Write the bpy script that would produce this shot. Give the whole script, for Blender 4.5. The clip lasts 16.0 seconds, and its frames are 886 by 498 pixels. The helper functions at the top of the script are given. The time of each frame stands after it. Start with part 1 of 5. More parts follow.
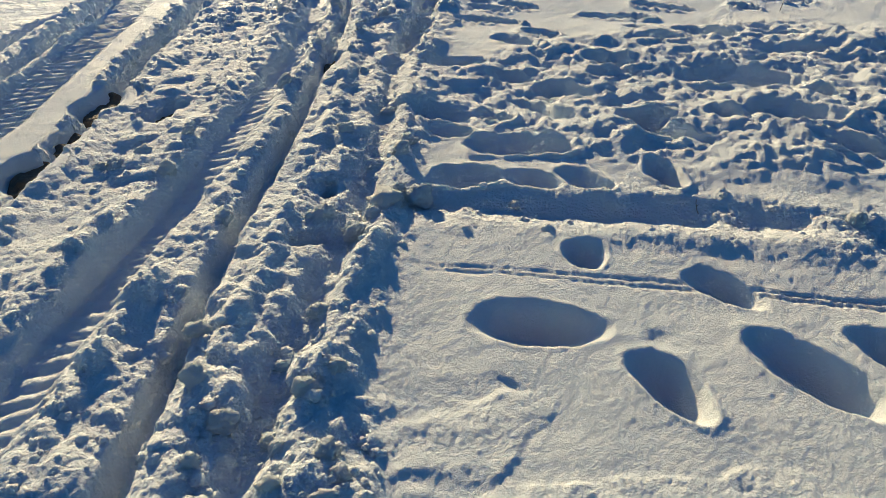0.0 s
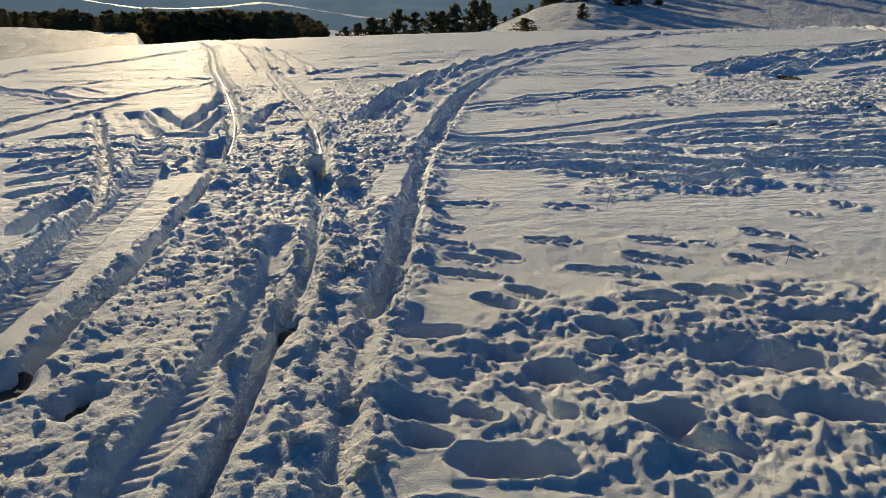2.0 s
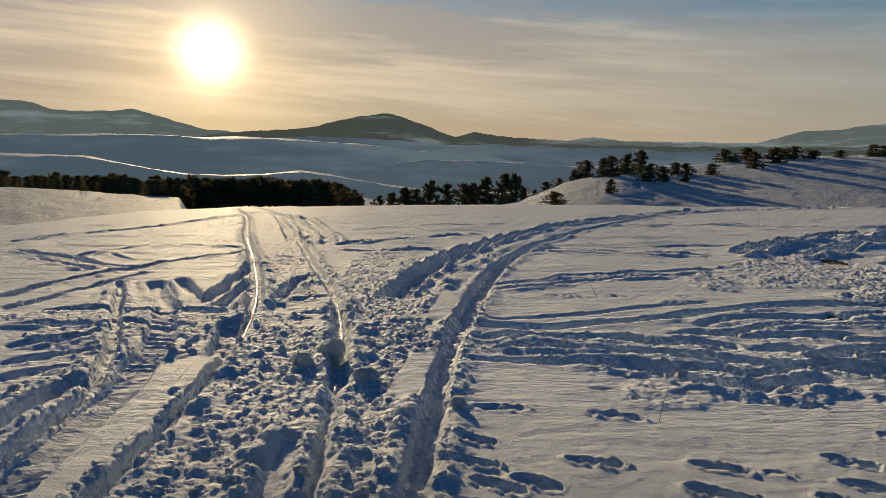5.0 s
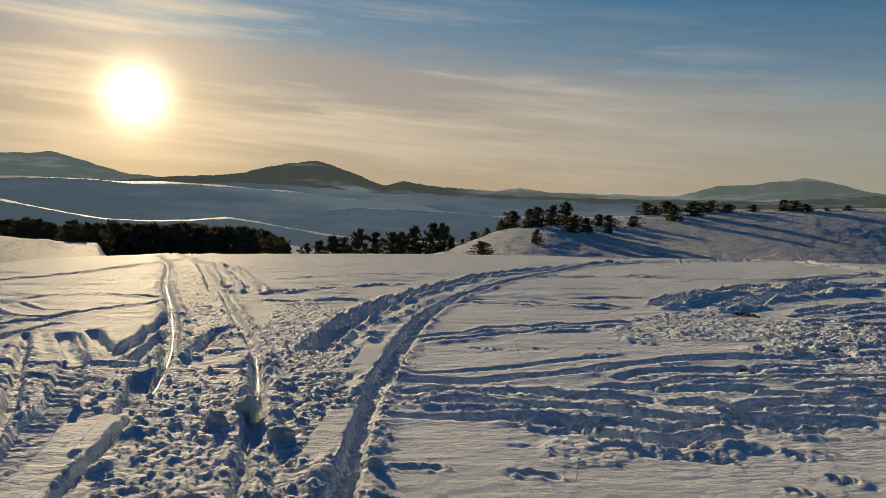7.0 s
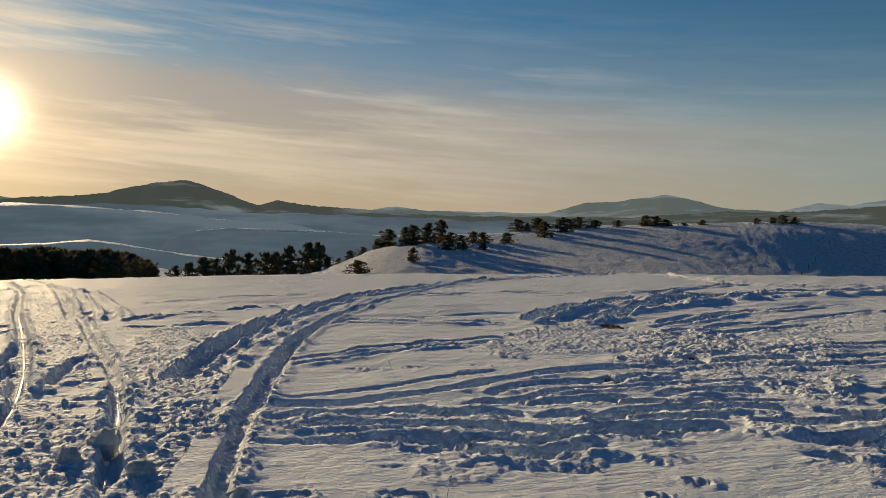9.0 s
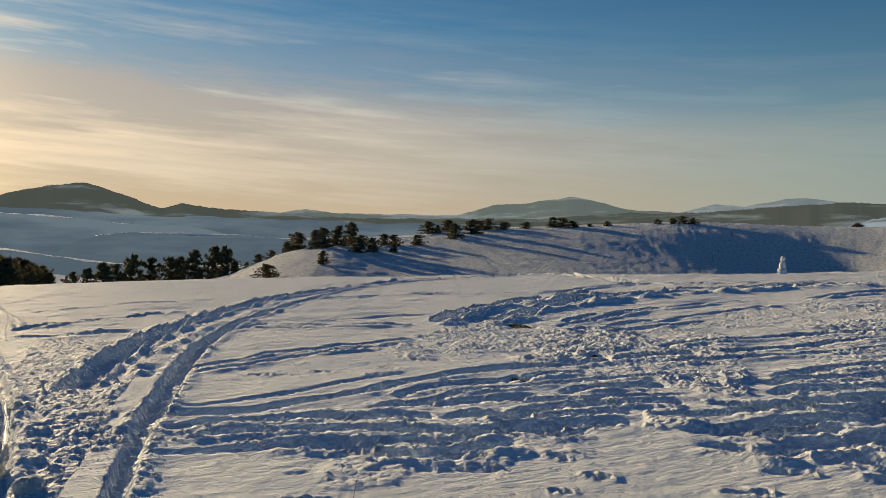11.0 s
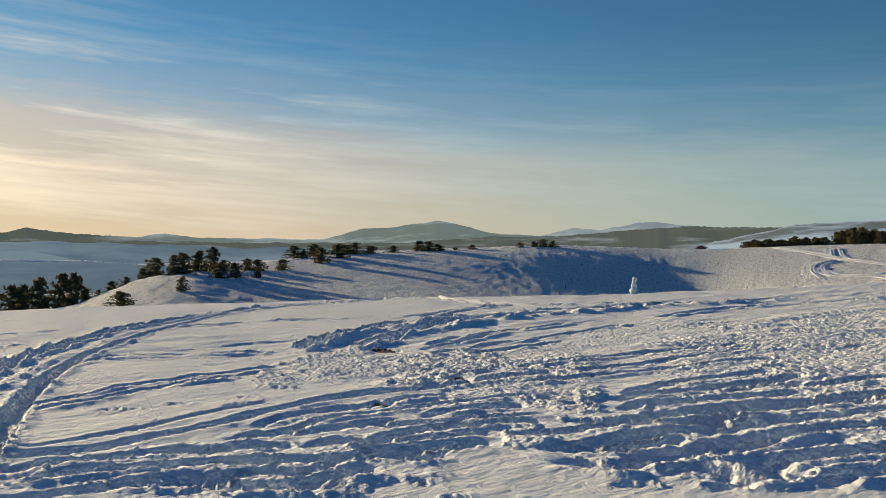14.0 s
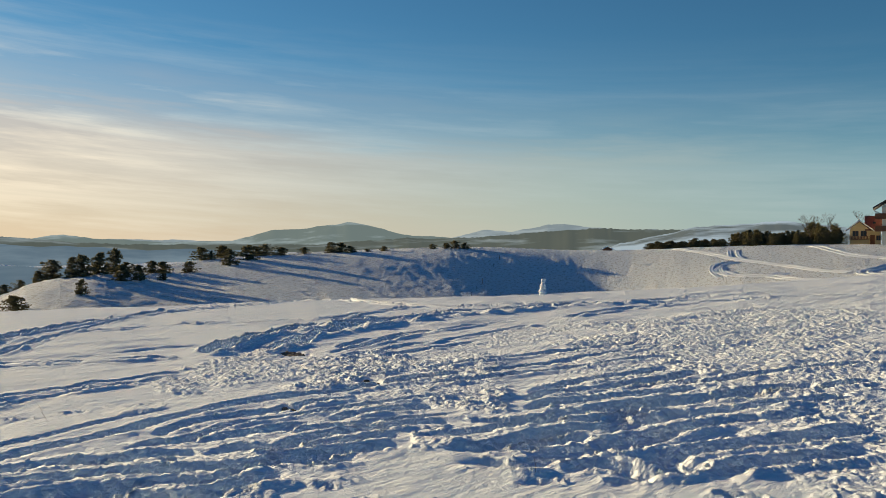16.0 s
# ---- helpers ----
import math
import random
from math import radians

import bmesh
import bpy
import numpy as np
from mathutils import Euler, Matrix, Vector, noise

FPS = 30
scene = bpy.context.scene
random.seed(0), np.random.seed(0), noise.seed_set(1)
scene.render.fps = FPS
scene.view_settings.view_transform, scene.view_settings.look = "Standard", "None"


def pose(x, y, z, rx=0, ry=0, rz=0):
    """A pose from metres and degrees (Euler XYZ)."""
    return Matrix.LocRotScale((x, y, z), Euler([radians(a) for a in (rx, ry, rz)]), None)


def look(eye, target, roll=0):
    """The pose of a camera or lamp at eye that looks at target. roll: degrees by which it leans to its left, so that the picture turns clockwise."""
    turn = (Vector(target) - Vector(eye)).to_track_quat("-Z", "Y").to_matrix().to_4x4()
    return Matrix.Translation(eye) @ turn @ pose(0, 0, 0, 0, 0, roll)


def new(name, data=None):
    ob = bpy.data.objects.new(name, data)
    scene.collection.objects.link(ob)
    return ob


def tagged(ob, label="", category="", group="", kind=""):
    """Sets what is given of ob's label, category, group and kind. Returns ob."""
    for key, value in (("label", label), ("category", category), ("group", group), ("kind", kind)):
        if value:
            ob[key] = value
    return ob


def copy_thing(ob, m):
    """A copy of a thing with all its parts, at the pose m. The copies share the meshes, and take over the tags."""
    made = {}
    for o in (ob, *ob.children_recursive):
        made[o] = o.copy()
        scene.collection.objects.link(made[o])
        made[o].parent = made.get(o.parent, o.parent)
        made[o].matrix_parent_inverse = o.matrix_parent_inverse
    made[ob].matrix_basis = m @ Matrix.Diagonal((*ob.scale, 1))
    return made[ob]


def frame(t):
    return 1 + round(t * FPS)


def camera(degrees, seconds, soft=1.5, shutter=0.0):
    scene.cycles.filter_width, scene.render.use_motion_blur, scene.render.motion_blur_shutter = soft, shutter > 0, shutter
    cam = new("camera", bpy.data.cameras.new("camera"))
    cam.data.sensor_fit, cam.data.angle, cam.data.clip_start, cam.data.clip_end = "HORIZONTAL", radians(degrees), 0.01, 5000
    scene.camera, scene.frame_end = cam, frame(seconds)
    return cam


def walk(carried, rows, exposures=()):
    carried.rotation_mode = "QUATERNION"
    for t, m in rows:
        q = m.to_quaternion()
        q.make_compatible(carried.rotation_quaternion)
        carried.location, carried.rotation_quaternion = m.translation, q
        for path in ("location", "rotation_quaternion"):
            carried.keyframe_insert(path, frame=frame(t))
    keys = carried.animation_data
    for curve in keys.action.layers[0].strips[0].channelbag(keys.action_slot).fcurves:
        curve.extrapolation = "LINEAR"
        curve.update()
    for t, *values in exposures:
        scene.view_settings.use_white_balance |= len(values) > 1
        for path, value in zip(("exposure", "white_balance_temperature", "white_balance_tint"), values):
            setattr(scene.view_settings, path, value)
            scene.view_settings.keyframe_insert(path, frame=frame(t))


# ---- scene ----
cam = camera(57.7, 16.0, 0.6)
METRES, EYE, TILT, LEAN, TURN = 1.8, 1.5, -33.0, 1.3, 0.0
ROWS = [
    (0.0, 0.0, 0.0, 0.0, -0.0, 0.0, 0.0),
    (0.5, -0.008, 0.0636, 0.0517, -0.08, 3.99, 0.28),
    (1.0, -0.0482, 0.1652, 0.1233, -2.0, 7.57, 0.49),
    (1.5, -0.0544, 0.2392, 0.1837, -2.99, 10.8, 0.99),
    (2.0, -0.0028, 0.3262, 0.2541, -1.82, 14.06, 0.69),
    (2.5, 0.0413, 0.3817, 0.3063, -0.62, 17.02, -0.12),
    (3.0, 0.0229, 0.4457, 0.3543, -0.67, 19.89, -0.54),
    (3.5, -0.0267, 0.5208, 0.4168, -1.08, 21.87, -0.85),
    (4.0, -0.0169, 0.5723, 0.4464, -0.31, 23.3, -1.46),
    (6.5, 0.0258, 0.6053, 0.5092, -2.82, 28.6, -0.85),
    (7.0, 0.0384, 0.608, 0.5143, -5.19, 29.26, 0.55),
    (7.5, 0.0489, 0.6112, 0.5185, -7.49, 29.83, 2.08),
    (8.0, 0.0554, 0.6078, 0.5205, -9.25, 30.19, 3.42),
    (8.5, 0.0636, 0.6066, 0.5198, -10.86, 30.26, 4.67),
    (9.0, 0.0732, 0.6094, 0.5205, -12.28, 30.18, 5.8),
    (11.5, 0.1045, 0.603, 0.5168, -19.08, 29.58, 10.36),
    (12.0, 0.111, 0.5993, 0.5172, -20.72, 29.57, 11.35),
    (12.5, 0.1167, 0.5965, 0.5169, -22.03, 29.62, 12.18),
    (13.0, 0.1199, 0.5916, 0.5166, -23.22, 29.68, 12.94),
    (13.5, 0.1235, 0.5864, 0.5143, -24.4, 29.72, 13.7),
    (14.0, 0.1282, 0.5821, 0.5124, -25.68, 29.65, 14.5),
    (14.5, 0.1334, 0.5761, 0.5102, -27.14, 29.47, 15.32),
    (15.0, 0.1387, 0.5748, 0.5097, -28.79, 29.12, 16.17),
    (15.5, 0.1436, 0.5759, 0.5089, -30.29, 28.59, 16.94),
    (16.0, 0.1448, 0.5727, 0.5083, -31.33, 28.2, 17.54),
]
EXPOSURES = [(0.0, 1.06, 6050, 3), (1.0, 0.84, 6120, 4), (1.5, 0.64, 6150, 5), (3.5, 0.14, 6430, 8), (7.5, -0.02, 6520, 8), (9.0, 0.07, 6520, 8), (12.0, 0.44, 6490, 7), (16.0, 0.75, 6290, 5)]
walk(cam, [(t, pose(0, 0, EYE, TILT, LEAN, TURN) @ pose(METRES * x, METRES * y, METRES * z, 90 + pitch, roll, yaw)) for t, x, y, z, yaw, pitch, roll in ROWS], EXPOSURES)

# ---- light ----
SUN_AZ, SUN_EL = -16.2, 9.5          # degrees: from +y towards +x, and above the horizon
SUN_DIR = Vector((math.sin(radians(SUN_AZ)) * math.cos(radians(SUN_EL)), math.cos(radians(SUN_AZ)) * math.cos(radians(SUN_EL)), math.sin(radians(SUN_EL))))
DISC_DIR = Vector((SUN_DIR.x, SUN_DIR.y, SUN_DIR.z - 0.057)).normalized()     # the sun glow drawn in the sky, set lower than the lamp
lamp = bpy.data.lights.new("sun", "SUN")
lamp.energy, lamp.angle, lamp.color = 4.2, radians(0.6), (1.0, 0.74, 0.42)
sun = new("sun", lamp)
sun.matrix_world = look((0, 0, 50), Vector((0, 0, 50)) - SUN_DIR)


class Nodes:
    """Short-hand for building a node tree."""

    def __init__(self, tree):
        self.tree = tree
        tree.nodes.clear()

    def add(self, kind, values=(), **props):
        n = self.tree.nodes.new(kind)
        for k, v in props.items():
            setattr(n, k, v)
        for k, v in dict(values).items():
            if isinstance(v, bpy.types.NodeSocket):
                self.tree.links.new(v, n.inputs[k])
            else:
                n.inputs[k].default_value = v
        return n

    def math(self, op, a, b=0.0, c=0.0):
        return self.add("ShaderNodeMath", {0: a, 1: b, 2: c}, operation=op).outputs[0]

    def ramp(self, fac, *stops):
        n = self.add("ShaderNodeValToRGB", {0: fac})
        while len(n.color_ramp.elements) < len(stops):
            n.color_ramp.elements.new(0.5)
        for e, (p, c) in zip(n.color_ramp.elements, stops):
            e.position, e.color = p, (*c, 1) if len(c) == 3 else c
        return n.outputs[0]

    def mix(self, fac, a, b, blend="MIX"):
        n = self.add("ShaderNodeMix", {0: fac, 6: a, 7: b}, data_type="RGBA", blend_type=blend)
        return n.outputs[2]

    def noise(self, vec, scale, detail=3.0, rough=0.55):
        return self.add("ShaderNodeTexNoise", {"Vector": vec, "Scale": scale, "Detail": detail, "Roughness": rough}).outputs["Fac"]


def make_world():
    world = bpy.data.worlds.new("sky")
    scene.world = world
    world.use_nodes = True
    n = Nodes(world.node_tree)
    sky = n.add("ShaderNodeTexSky", sky_type="NISHITA", sun_disc=False, sun_elevation=radians(SUN_EL), sun_rotation=radians(SUN_AZ),
                altitude=900.0, air_density=1.0, dust_density=0.3, ozone_density=2.5)
    geo = n.add("ShaderNodeTexCoord")
    d = geo.outputs["Generated"]
    sep = n.add("ShaderNodeSeparateXYZ", {0: d})
    z = n.math("MAXIMUM", sep.outputs[2], 0.0)
    # long streaks of high cloud that sink a little towards +x
    drift = n.math("MULTIPLY_ADD", sep.outputs[0], 0.07, sep.outputs[2])
    flat = n.add("ShaderNodeCombineXYZ", {0: sep.outputs[0], 1: sep.outputs[1], 2: n.math("MULTIPLY", drift, 11.0)}).outputs[0]
    wisps = n.noise(flat, 2.3, 6.0, 0.62)
    fibres = n.noise(n.add("ShaderNodeVectorMath", {0: flat, 1: (1.0, 1.0, 3.0)}, operation="MULTIPLY").outputs[0], 3.5, 5.0, 0.6)
    mask = n.math("MULTIPLY", n.ramp(wisps, (0.44, (0, 0, 0)), (0.58, (1, 1, 1))), n.ramp(fibres, (0.25, (0.35, 0.35, 0.35)), (0.70, (1, 1, 1))))
    low = n.ramp(drift, (0.0, (0.3, 0.3, 0.3)), (0.06, (0.8, 0.8, 0.8)), (0.14, (1, 1, 1)), (0.20, (0.75, 0.75, 0.75)), (0.245, (0.22, 0.22, 0.22)), (0.30, (0.0, 0.0, 0.0)))
    mask = n.math("MULTIPLY", mask, low)
    # nearness to the sun
    dot = n.add("ShaderNodeVectorMath", {0: d, 1: tuple(DISC_DIR)}, operation="DOT_PRODUCT").outputs["Value"]
    raw = dot
    dot = n.math("MAXIMUM", dot, 0.0)
    wide = n.math("POWER", dot, 5.0)
    tight = n.math("POWER", dot, 160.0)
    core = n.math("POWER", dot, 2000.0)
    tinted = n.mix(1.0, sky.outputs[0], n.ramp(z, (0.1, (0.66, 1.02, 1.14)), (0.3, (0.60, 0.96, 1.10)), (0.5, (0.38, 0.75, 1.08)), (0.9, (0.14, 0.58, 1.05))), "MULTIPLY")
    # a veil of haze low over the hills, peach towards the sun
    veil = n.ramp(n.math("MULTIPLY_ADD", raw, 0.5, 0.5), (0.42, (1.0, 2.1, 3.0)), (0.58, (3.9, 5.2, 5.6)), (0.75, (6.2, 6.2, 5.4)), (0.92, (8.3, 6.2, 4.8)))
    veil = n.mix(wide, veil, (10.6, 7.1, 4.5, 1))
    edge = n.math("MULTIPLY_ADD", wisps, 0.12, n.math("SUBTRACT", drift, 0.06))
    base = n.mix(n.ramp(edge, (0.02, (0.85, 0.85, 0.85)), (0.09, (0.72, 0.72, 0.72)), (0.14, (0.60, 0.60, 0.60)), (0.175, (0.22, 0.22, 0.22)), (0.25, (0, 0, 0))), tinted, veil)
    cloud = n.mix(wide, (7.6, 7.9, 7.6, 1), (17.0, 13.0, 8.8, 1))
    base = n.mix(n.math("MULTIPLY", mask, n.math("MULTIPLY_ADD", wide, 0.75, 0.22)), base, cloud)
    glow = n.mix(1.0, base, n.mix(tight, (0, 0, 0, 1), (8.0, 5.0, 2.0, 1)), "ADD")
    glow = n.mix(1.0, glow, n.mix(core, (0, 0, 0, 1), (45.0, 37.0, 24.0, 1)), "ADD")
    bg = n.add("ShaderNodeBackground", {"Color": glow, "Strength": 0.051})
    out = n.add("ShaderNodeOutputWorld", {0: bg.outputs[0]})


make_world()


# ---- materials ----
def material(name):
    m = bpy.data.materials.new(name)
    m.use_nodes = True
    return m, Nodes(m.node_tree)


def finish(n, color, rough=0.6, bump=None, strength=0.3, distance=0.01, **more):
    values = {"Base Color": color, "Roughness": rough}
    if bump is not None:
        values["Normal"] = n.add("ShaderNodeBump", {"Strength": strength, "Distance": distance, "Height": bump}).outputs[0]
    values.update(more.get("extra", {}))
    b = n.add("ShaderNodeBsdfPrincipled", values)
    n.add("ShaderNodeOutputMaterial", {0: b.outputs[0]})


def make_snow():
    m, n = material("snow")
    co = n.add("ShaderNodeTexCoord").outputs["Object"]
    broken = n.add("ShaderNodeAttribute", attribute_name="broken").outputs["Fac"]
    crust = n.add("ShaderNodeAttribute", attribute_name="crust").outputs["Fac"]        # wind crust on the open field, fine grain by the lane
    tussock = n.add("ShaderNodeAttribute", attribute_name="tussock").outputs["Fac"]
    loose = n.math("SUBTRACT", 1.0, crust)
    grain = n.noise(co, 420.0, 2.0, 0.6)
    fine = n.noise(co, 130.0, 3.0, 0.65)
    mid = n.noise(co, 28.0, 4.0, 0.6)
    big = n.noise(co, 1.6, 3.0)
    cells = n.add("ShaderNodeTexVoronoi", {"Vector": co, "Scale": 42.0, "Randomness": 1.0}, feature="SMOOTH_F1").outputs["Distance"]
    small = n.add("ShaderNodeTexVoronoi", {"Vector": co, "Scale": 95.0, "Randomness": 1.0}, feature="F1").outputs["Distance"]
    large = n.add("ShaderNodeTexVoronoi", {"Vector": co, "Scale": 13.0, "Randomness": 1.0}, feature="F1").outputs["Distance"]
    near_lump = n.math("MULTIPLY", n.math("MULTIPLY_ADD", cells, -1.8, n.math("MULTIPLY", small, -1.1)), loose)
    lump = n.math("MULTIPLY_ADD", large, n.math("MULTIPLY_ADD", crust, -2.4, -1.4), near_lump)
    color = n.ramp(big, (0.3, (0.82, 0.89, 0.95)), (0.7, (0.88, 0.925, 0.955)))
    h = n.math("MULTIPLY_ADD", grain, 0.55, n.math("MULTIPLY_ADD", fine, 0.9, n.math("MULTIPLY", mid, 0.3)))
    h = n.math("MULTIPLY", h, loose)
    streaks = n.add("ShaderNodeVectorMath", {0: co, 1: (0.55, 1.5, 1.0)}, operation="MULTIPLY").outputs[0]
    h = n.math("MULTIPLY_ADD", n.math("MULTIPLY", n.noise(streaks, 2.6, 6.0, 0.74), 5.5), crust, h)
    h = n.math("MULTIPLY_ADD", lump, broken, h)
    deep = n.add("ShaderNodeVectorMath", {0: co, 1: (0.80, 0.60, 0.0)}, operation="DOT_PRODUCT").outputs["Value"]
    across = n.add("ShaderNodeVectorMath", {0: co, 1: (-0.60, 0.80, 0.0)}, operation="DOT_PRODUCT").outputs["Value"]
    hummocks = n.noise(n.add("ShaderNodeCombineXYZ", {0: n.math("MULTIPLY", deep, 0.7), 1: n.math("MULTIPLY", across, 2.2)}).outputs[0], 1.0, 6.0, 0.78)
    h = n.math("MULTIPLY_ADD", n.math("MULTIPLY", hummocks, 34.0), tussock, h)
    grass = n.ramp(n.noise(n.add("ShaderNodeCombineXYZ", {0: n.math("MULTIPLY", deep, 0.8), 1: n.math("MULTIPLY", across, 1.4)}).outputs[0], 1.6, 5.0, 0.75), (0.50, (0, 0, 0)), (0.62, (1, 1, 1)))
    color = n.mix(n.math("MULTIPLY", n.math("MULTIPLY", grass, 0.55), tussock), color, (0.30, 0.27, 0.22, 1))
    finish(n, color, n.math("MULTIPLY_ADD", fine, 0.3, 0.55), h, 1.0, 0.016,
           extra={"Specular IOR Level": 0.03, "Subsurface Weight": n.math("MULTIPLY", loose, 0.45), "Subsurface Radius": (0.95, 1.0, 1.05), "Subsurface Scale": 0.014})
    return m


def make_plain(name, a, b, scale, rough=0.8, bump=0.3, distance=0.02, extra={}):
    m, n = material(name)
    co = n.add("ShaderNodeTexCoord").outputs["Object"]
    f = n.noise(co, scale, 5.0, 0.6)
    g = n.noise(co, scale * 6, 3.0, 0.6)
    mix = n.math("MULTIPLY_ADD", g, 0.4, n.math("MULTIPLY", f, 0.6))
    finish(n, n.ramp(mix, (0.3, a), (0.7, b)), rough, mix, bump, distance, extra=extra)
    return m


def make_needles():
    m, n = material("pine needles")
    r = n.add("ShaderNodeNewGeometry").outputs["Random Per Island"]
    color = n.ramp(r, (0.0, (0.07, 0.075, 0.045)), (0.6, (0.12, 0.12, 0.065)), (1.0, (0.18, 0.16, 0.09)))
    b = n.add("ShaderNodeBsdfPrincipled", {"Base Color": color, "Roughness": 0.7, "Specular IOR Level": 0.2})
    thin = n.add("ShaderNodeBsdfTranslucent", {"Color": n.mix(1.0, color, (1.7, 1.5, 1.2, 1), "MULTIPLY")})
    both = n.add("ShaderNodeMixShader", {0: 0.28, 1: b.outputs[0], 2: thin.outputs[0]})
    n.add("ShaderNodeOutputMaterial", {0: both.outputs[0]})
    return m


def make_haze_glow(name, woods, fields, share, amount):
    """Far woods and snow fields; haze and light on them are painted as emission colour."""
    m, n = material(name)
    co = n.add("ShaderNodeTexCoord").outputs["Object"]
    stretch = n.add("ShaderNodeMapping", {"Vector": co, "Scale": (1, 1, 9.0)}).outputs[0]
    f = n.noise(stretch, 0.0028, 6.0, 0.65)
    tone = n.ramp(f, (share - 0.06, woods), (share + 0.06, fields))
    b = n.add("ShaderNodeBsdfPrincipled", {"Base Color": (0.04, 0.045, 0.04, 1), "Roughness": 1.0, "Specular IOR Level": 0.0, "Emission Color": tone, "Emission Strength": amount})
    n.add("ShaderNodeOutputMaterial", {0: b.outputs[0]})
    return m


SNOW = make_snow()
SOIL = make_plain("wet soil", (0.06, 0.042, 0.027), (0.19, 0.135, 0.085), 30.0, 0.8, 0.8)
ICE = make_plain("rut ice", (0.55, 0.58, 0.62), (0.72, 0.74, 0.76), 20.0, 0.32, 0.4, 0.004)
NEEDLES = make_needles()
BARK = make_plain("bark", (0.05, 0.035, 0.025), (0.12, 0.085, 0.06), 14.0, 0.9, 0.6)
STEM = make_plain("dry stem", (0.10, 0.075, 0.04), (0.2, 0.15, 0.08), 60.0, 0.9, 0.2)
POST = make_plain("weathered post", (0.06, 0.05, 0.04), (0.14, 0.12, 0.10), 20.0, 0.9, 0.4)
# far hills glow: their haze and daylight are mixed into these emission colours
HILL_NEAR = make_haze_glow("wooded hill", (0.060, 0.066, 0.056), (0.16, 0.18, 0.18), 0.60, 0.9)
HILL_MID = make_haze_glow("hill with painted haze", (0.105, 0.125, 0.115), (0.19, 0.22, 0.22), 0.56, 0.9)
HILL_SNOW = make_haze_glow("snowy hill", (0.07, 0.08, 0.08), (0.25, 0.29, 0.32), 0.43, 0.9)
# blue shade and haze on distant snow, put into the glow colour
SLOPE_SHADE = make_haze_glow("snow slope with painted shade and haze", (0.072, 0.100, 0.126), (0.122, 0.156, 0.182), 0.5, 0.9)
HILL_FAR = make_haze_glow("far range", (0.15, 0.175, 0.185), (0.21, 0.235, 0.245), 0.52, 0.9)


# ---- numbers for the relief ----
def hashed(ix, iy, seed):
    h = (ix.astype(np.int64) * 374761393 + iy.astype(np.int64) * 668265263 + seed * 2147483647) & 0xFFFFFFFF
    h = ((h ^ (h >> 13)) * 1274126177) & 0xFFFFFFFF
    h = ((h ^ (h >> 16)) * 2246822519) & 0xFFFFFFFF
    return ((h ^ (h >> 15)) & 0xFFFFFF).astype(np.float32) / 16777216.0


def value_noise(x, y, seed):
    ix, iy = np.floor(x), np.floor(y)
    u, v = (x - ix).astype(np.float32), (y - iy).astype(np.float32)
    u, v = u * u * (3 - 2 * u), v * v * (3 - 2 * v)
    a, b, c, e = hashed(ix, iy, seed), hashed(ix + 1, iy, seed), hashed(ix, iy + 1, seed), hashed(ix + 1, iy + 1, seed)
    return (a + (b - a) * u) * (1 - v) + (c + (e - c) * u) * v - 0.5


def fbm(x, y, scale, seed, octaves=3, gain=0.5):
    total, amp = 0.0, 1.0
    for k in range(octaves):
        c, s = math.cos(0.7 * k + 0.3), math.sin(0.7 * k + 0.3)
        total = total + amp * value_noise((c * x - s * y) * scale, (s * x + c * y) * scale, seed + 17 * k)
        scale, amp = scale * 2.03, amp * gain
    return total


def shards(x, y, cell, seed, share):
    """Broken slabs and crumbs of snow: tilted blocks with cracks between them."""
    gx, gy = x / cell, y / cell
    ix, iy = np.floor(gx), np.floor(gy)
    f1, f2 = np.full(len(x), 9.0, np.float32), np.full(len(x), 9.0, np.float32)
    tall = np.zeros(len(x), np.float32)
    for ox in (-1, 0, 1):
        for oy in (-1, 0, 1):
            cx, cy = ix + ox, iy + oy
            qx, qy = (gx - cx - hashed(cx, cy, seed + 2)).astype(np.float32), (gy - cy - hashed(cx, cy, seed + 3)).astype(np.float32)
            d = np.hypot(qx, qy)
            near_one = d < f1
            f2 = np.where(near_one, f1, np.minimum(f2, d))
            f1 = np.where(near_one, d, f1)
            rise = hashed(cx, cy, seed + 1)
            top = np.where(rise < share, 0.3 + rise / share + 1.5 * (hashed(cx, cy, seed + 5) - 0.5) * qx + 1.5 * (hashed(cx, cy, seed + 6) - 0.5) * qy, 0.1)
            tall = np.where(near_one, top, tall)
    gap = 0.5 + 0.5 * smooth(0.02, 0.32, f2 - f1)
    return (cell * np.maximum(tall, 0) * gap * (1 - 0.5 * np.minimum(f1, 1) ** 2)).astype(np.float32)


def smooth(a, b, x):
    t = np.clip((x - a) / (b - a), 0, 1)
    return t * t * (3 - 2 * t)


def curve_points(points, step=0.25):
    """A smooth line through the given points."""
    p = np.array(points, float)
    if len(p) == 2:
        return p
    ext = np.vstack([2 * p[0] - p[1], p, 2 * p[-1] - p[-2]])
    out = []
    for i in range(1, len(ext) - 2):
        a, b, c, e = ext[i - 1:i + 3]
        n = int(np.clip(np.linalg.norm(c - b) / step, 1, 8))
        for t in np.arange(n) / n:
            out.append(0.5 * (2 * b + (c - a) * t + (2 * a - 5 * b + 4 * c - e) * t * t + (3 * b - a - 3 * c + e) * t ** 3))
    return np.vstack(out + [p[-1]])


# ---- the lie of the land ----
EX, EY, EZ = 0.2, 1.4, 1.69          # where the walk ends


def by_bearing(az, *pairs):
    a, v = zip(*pairs)
    return np.interp(az, a, v)


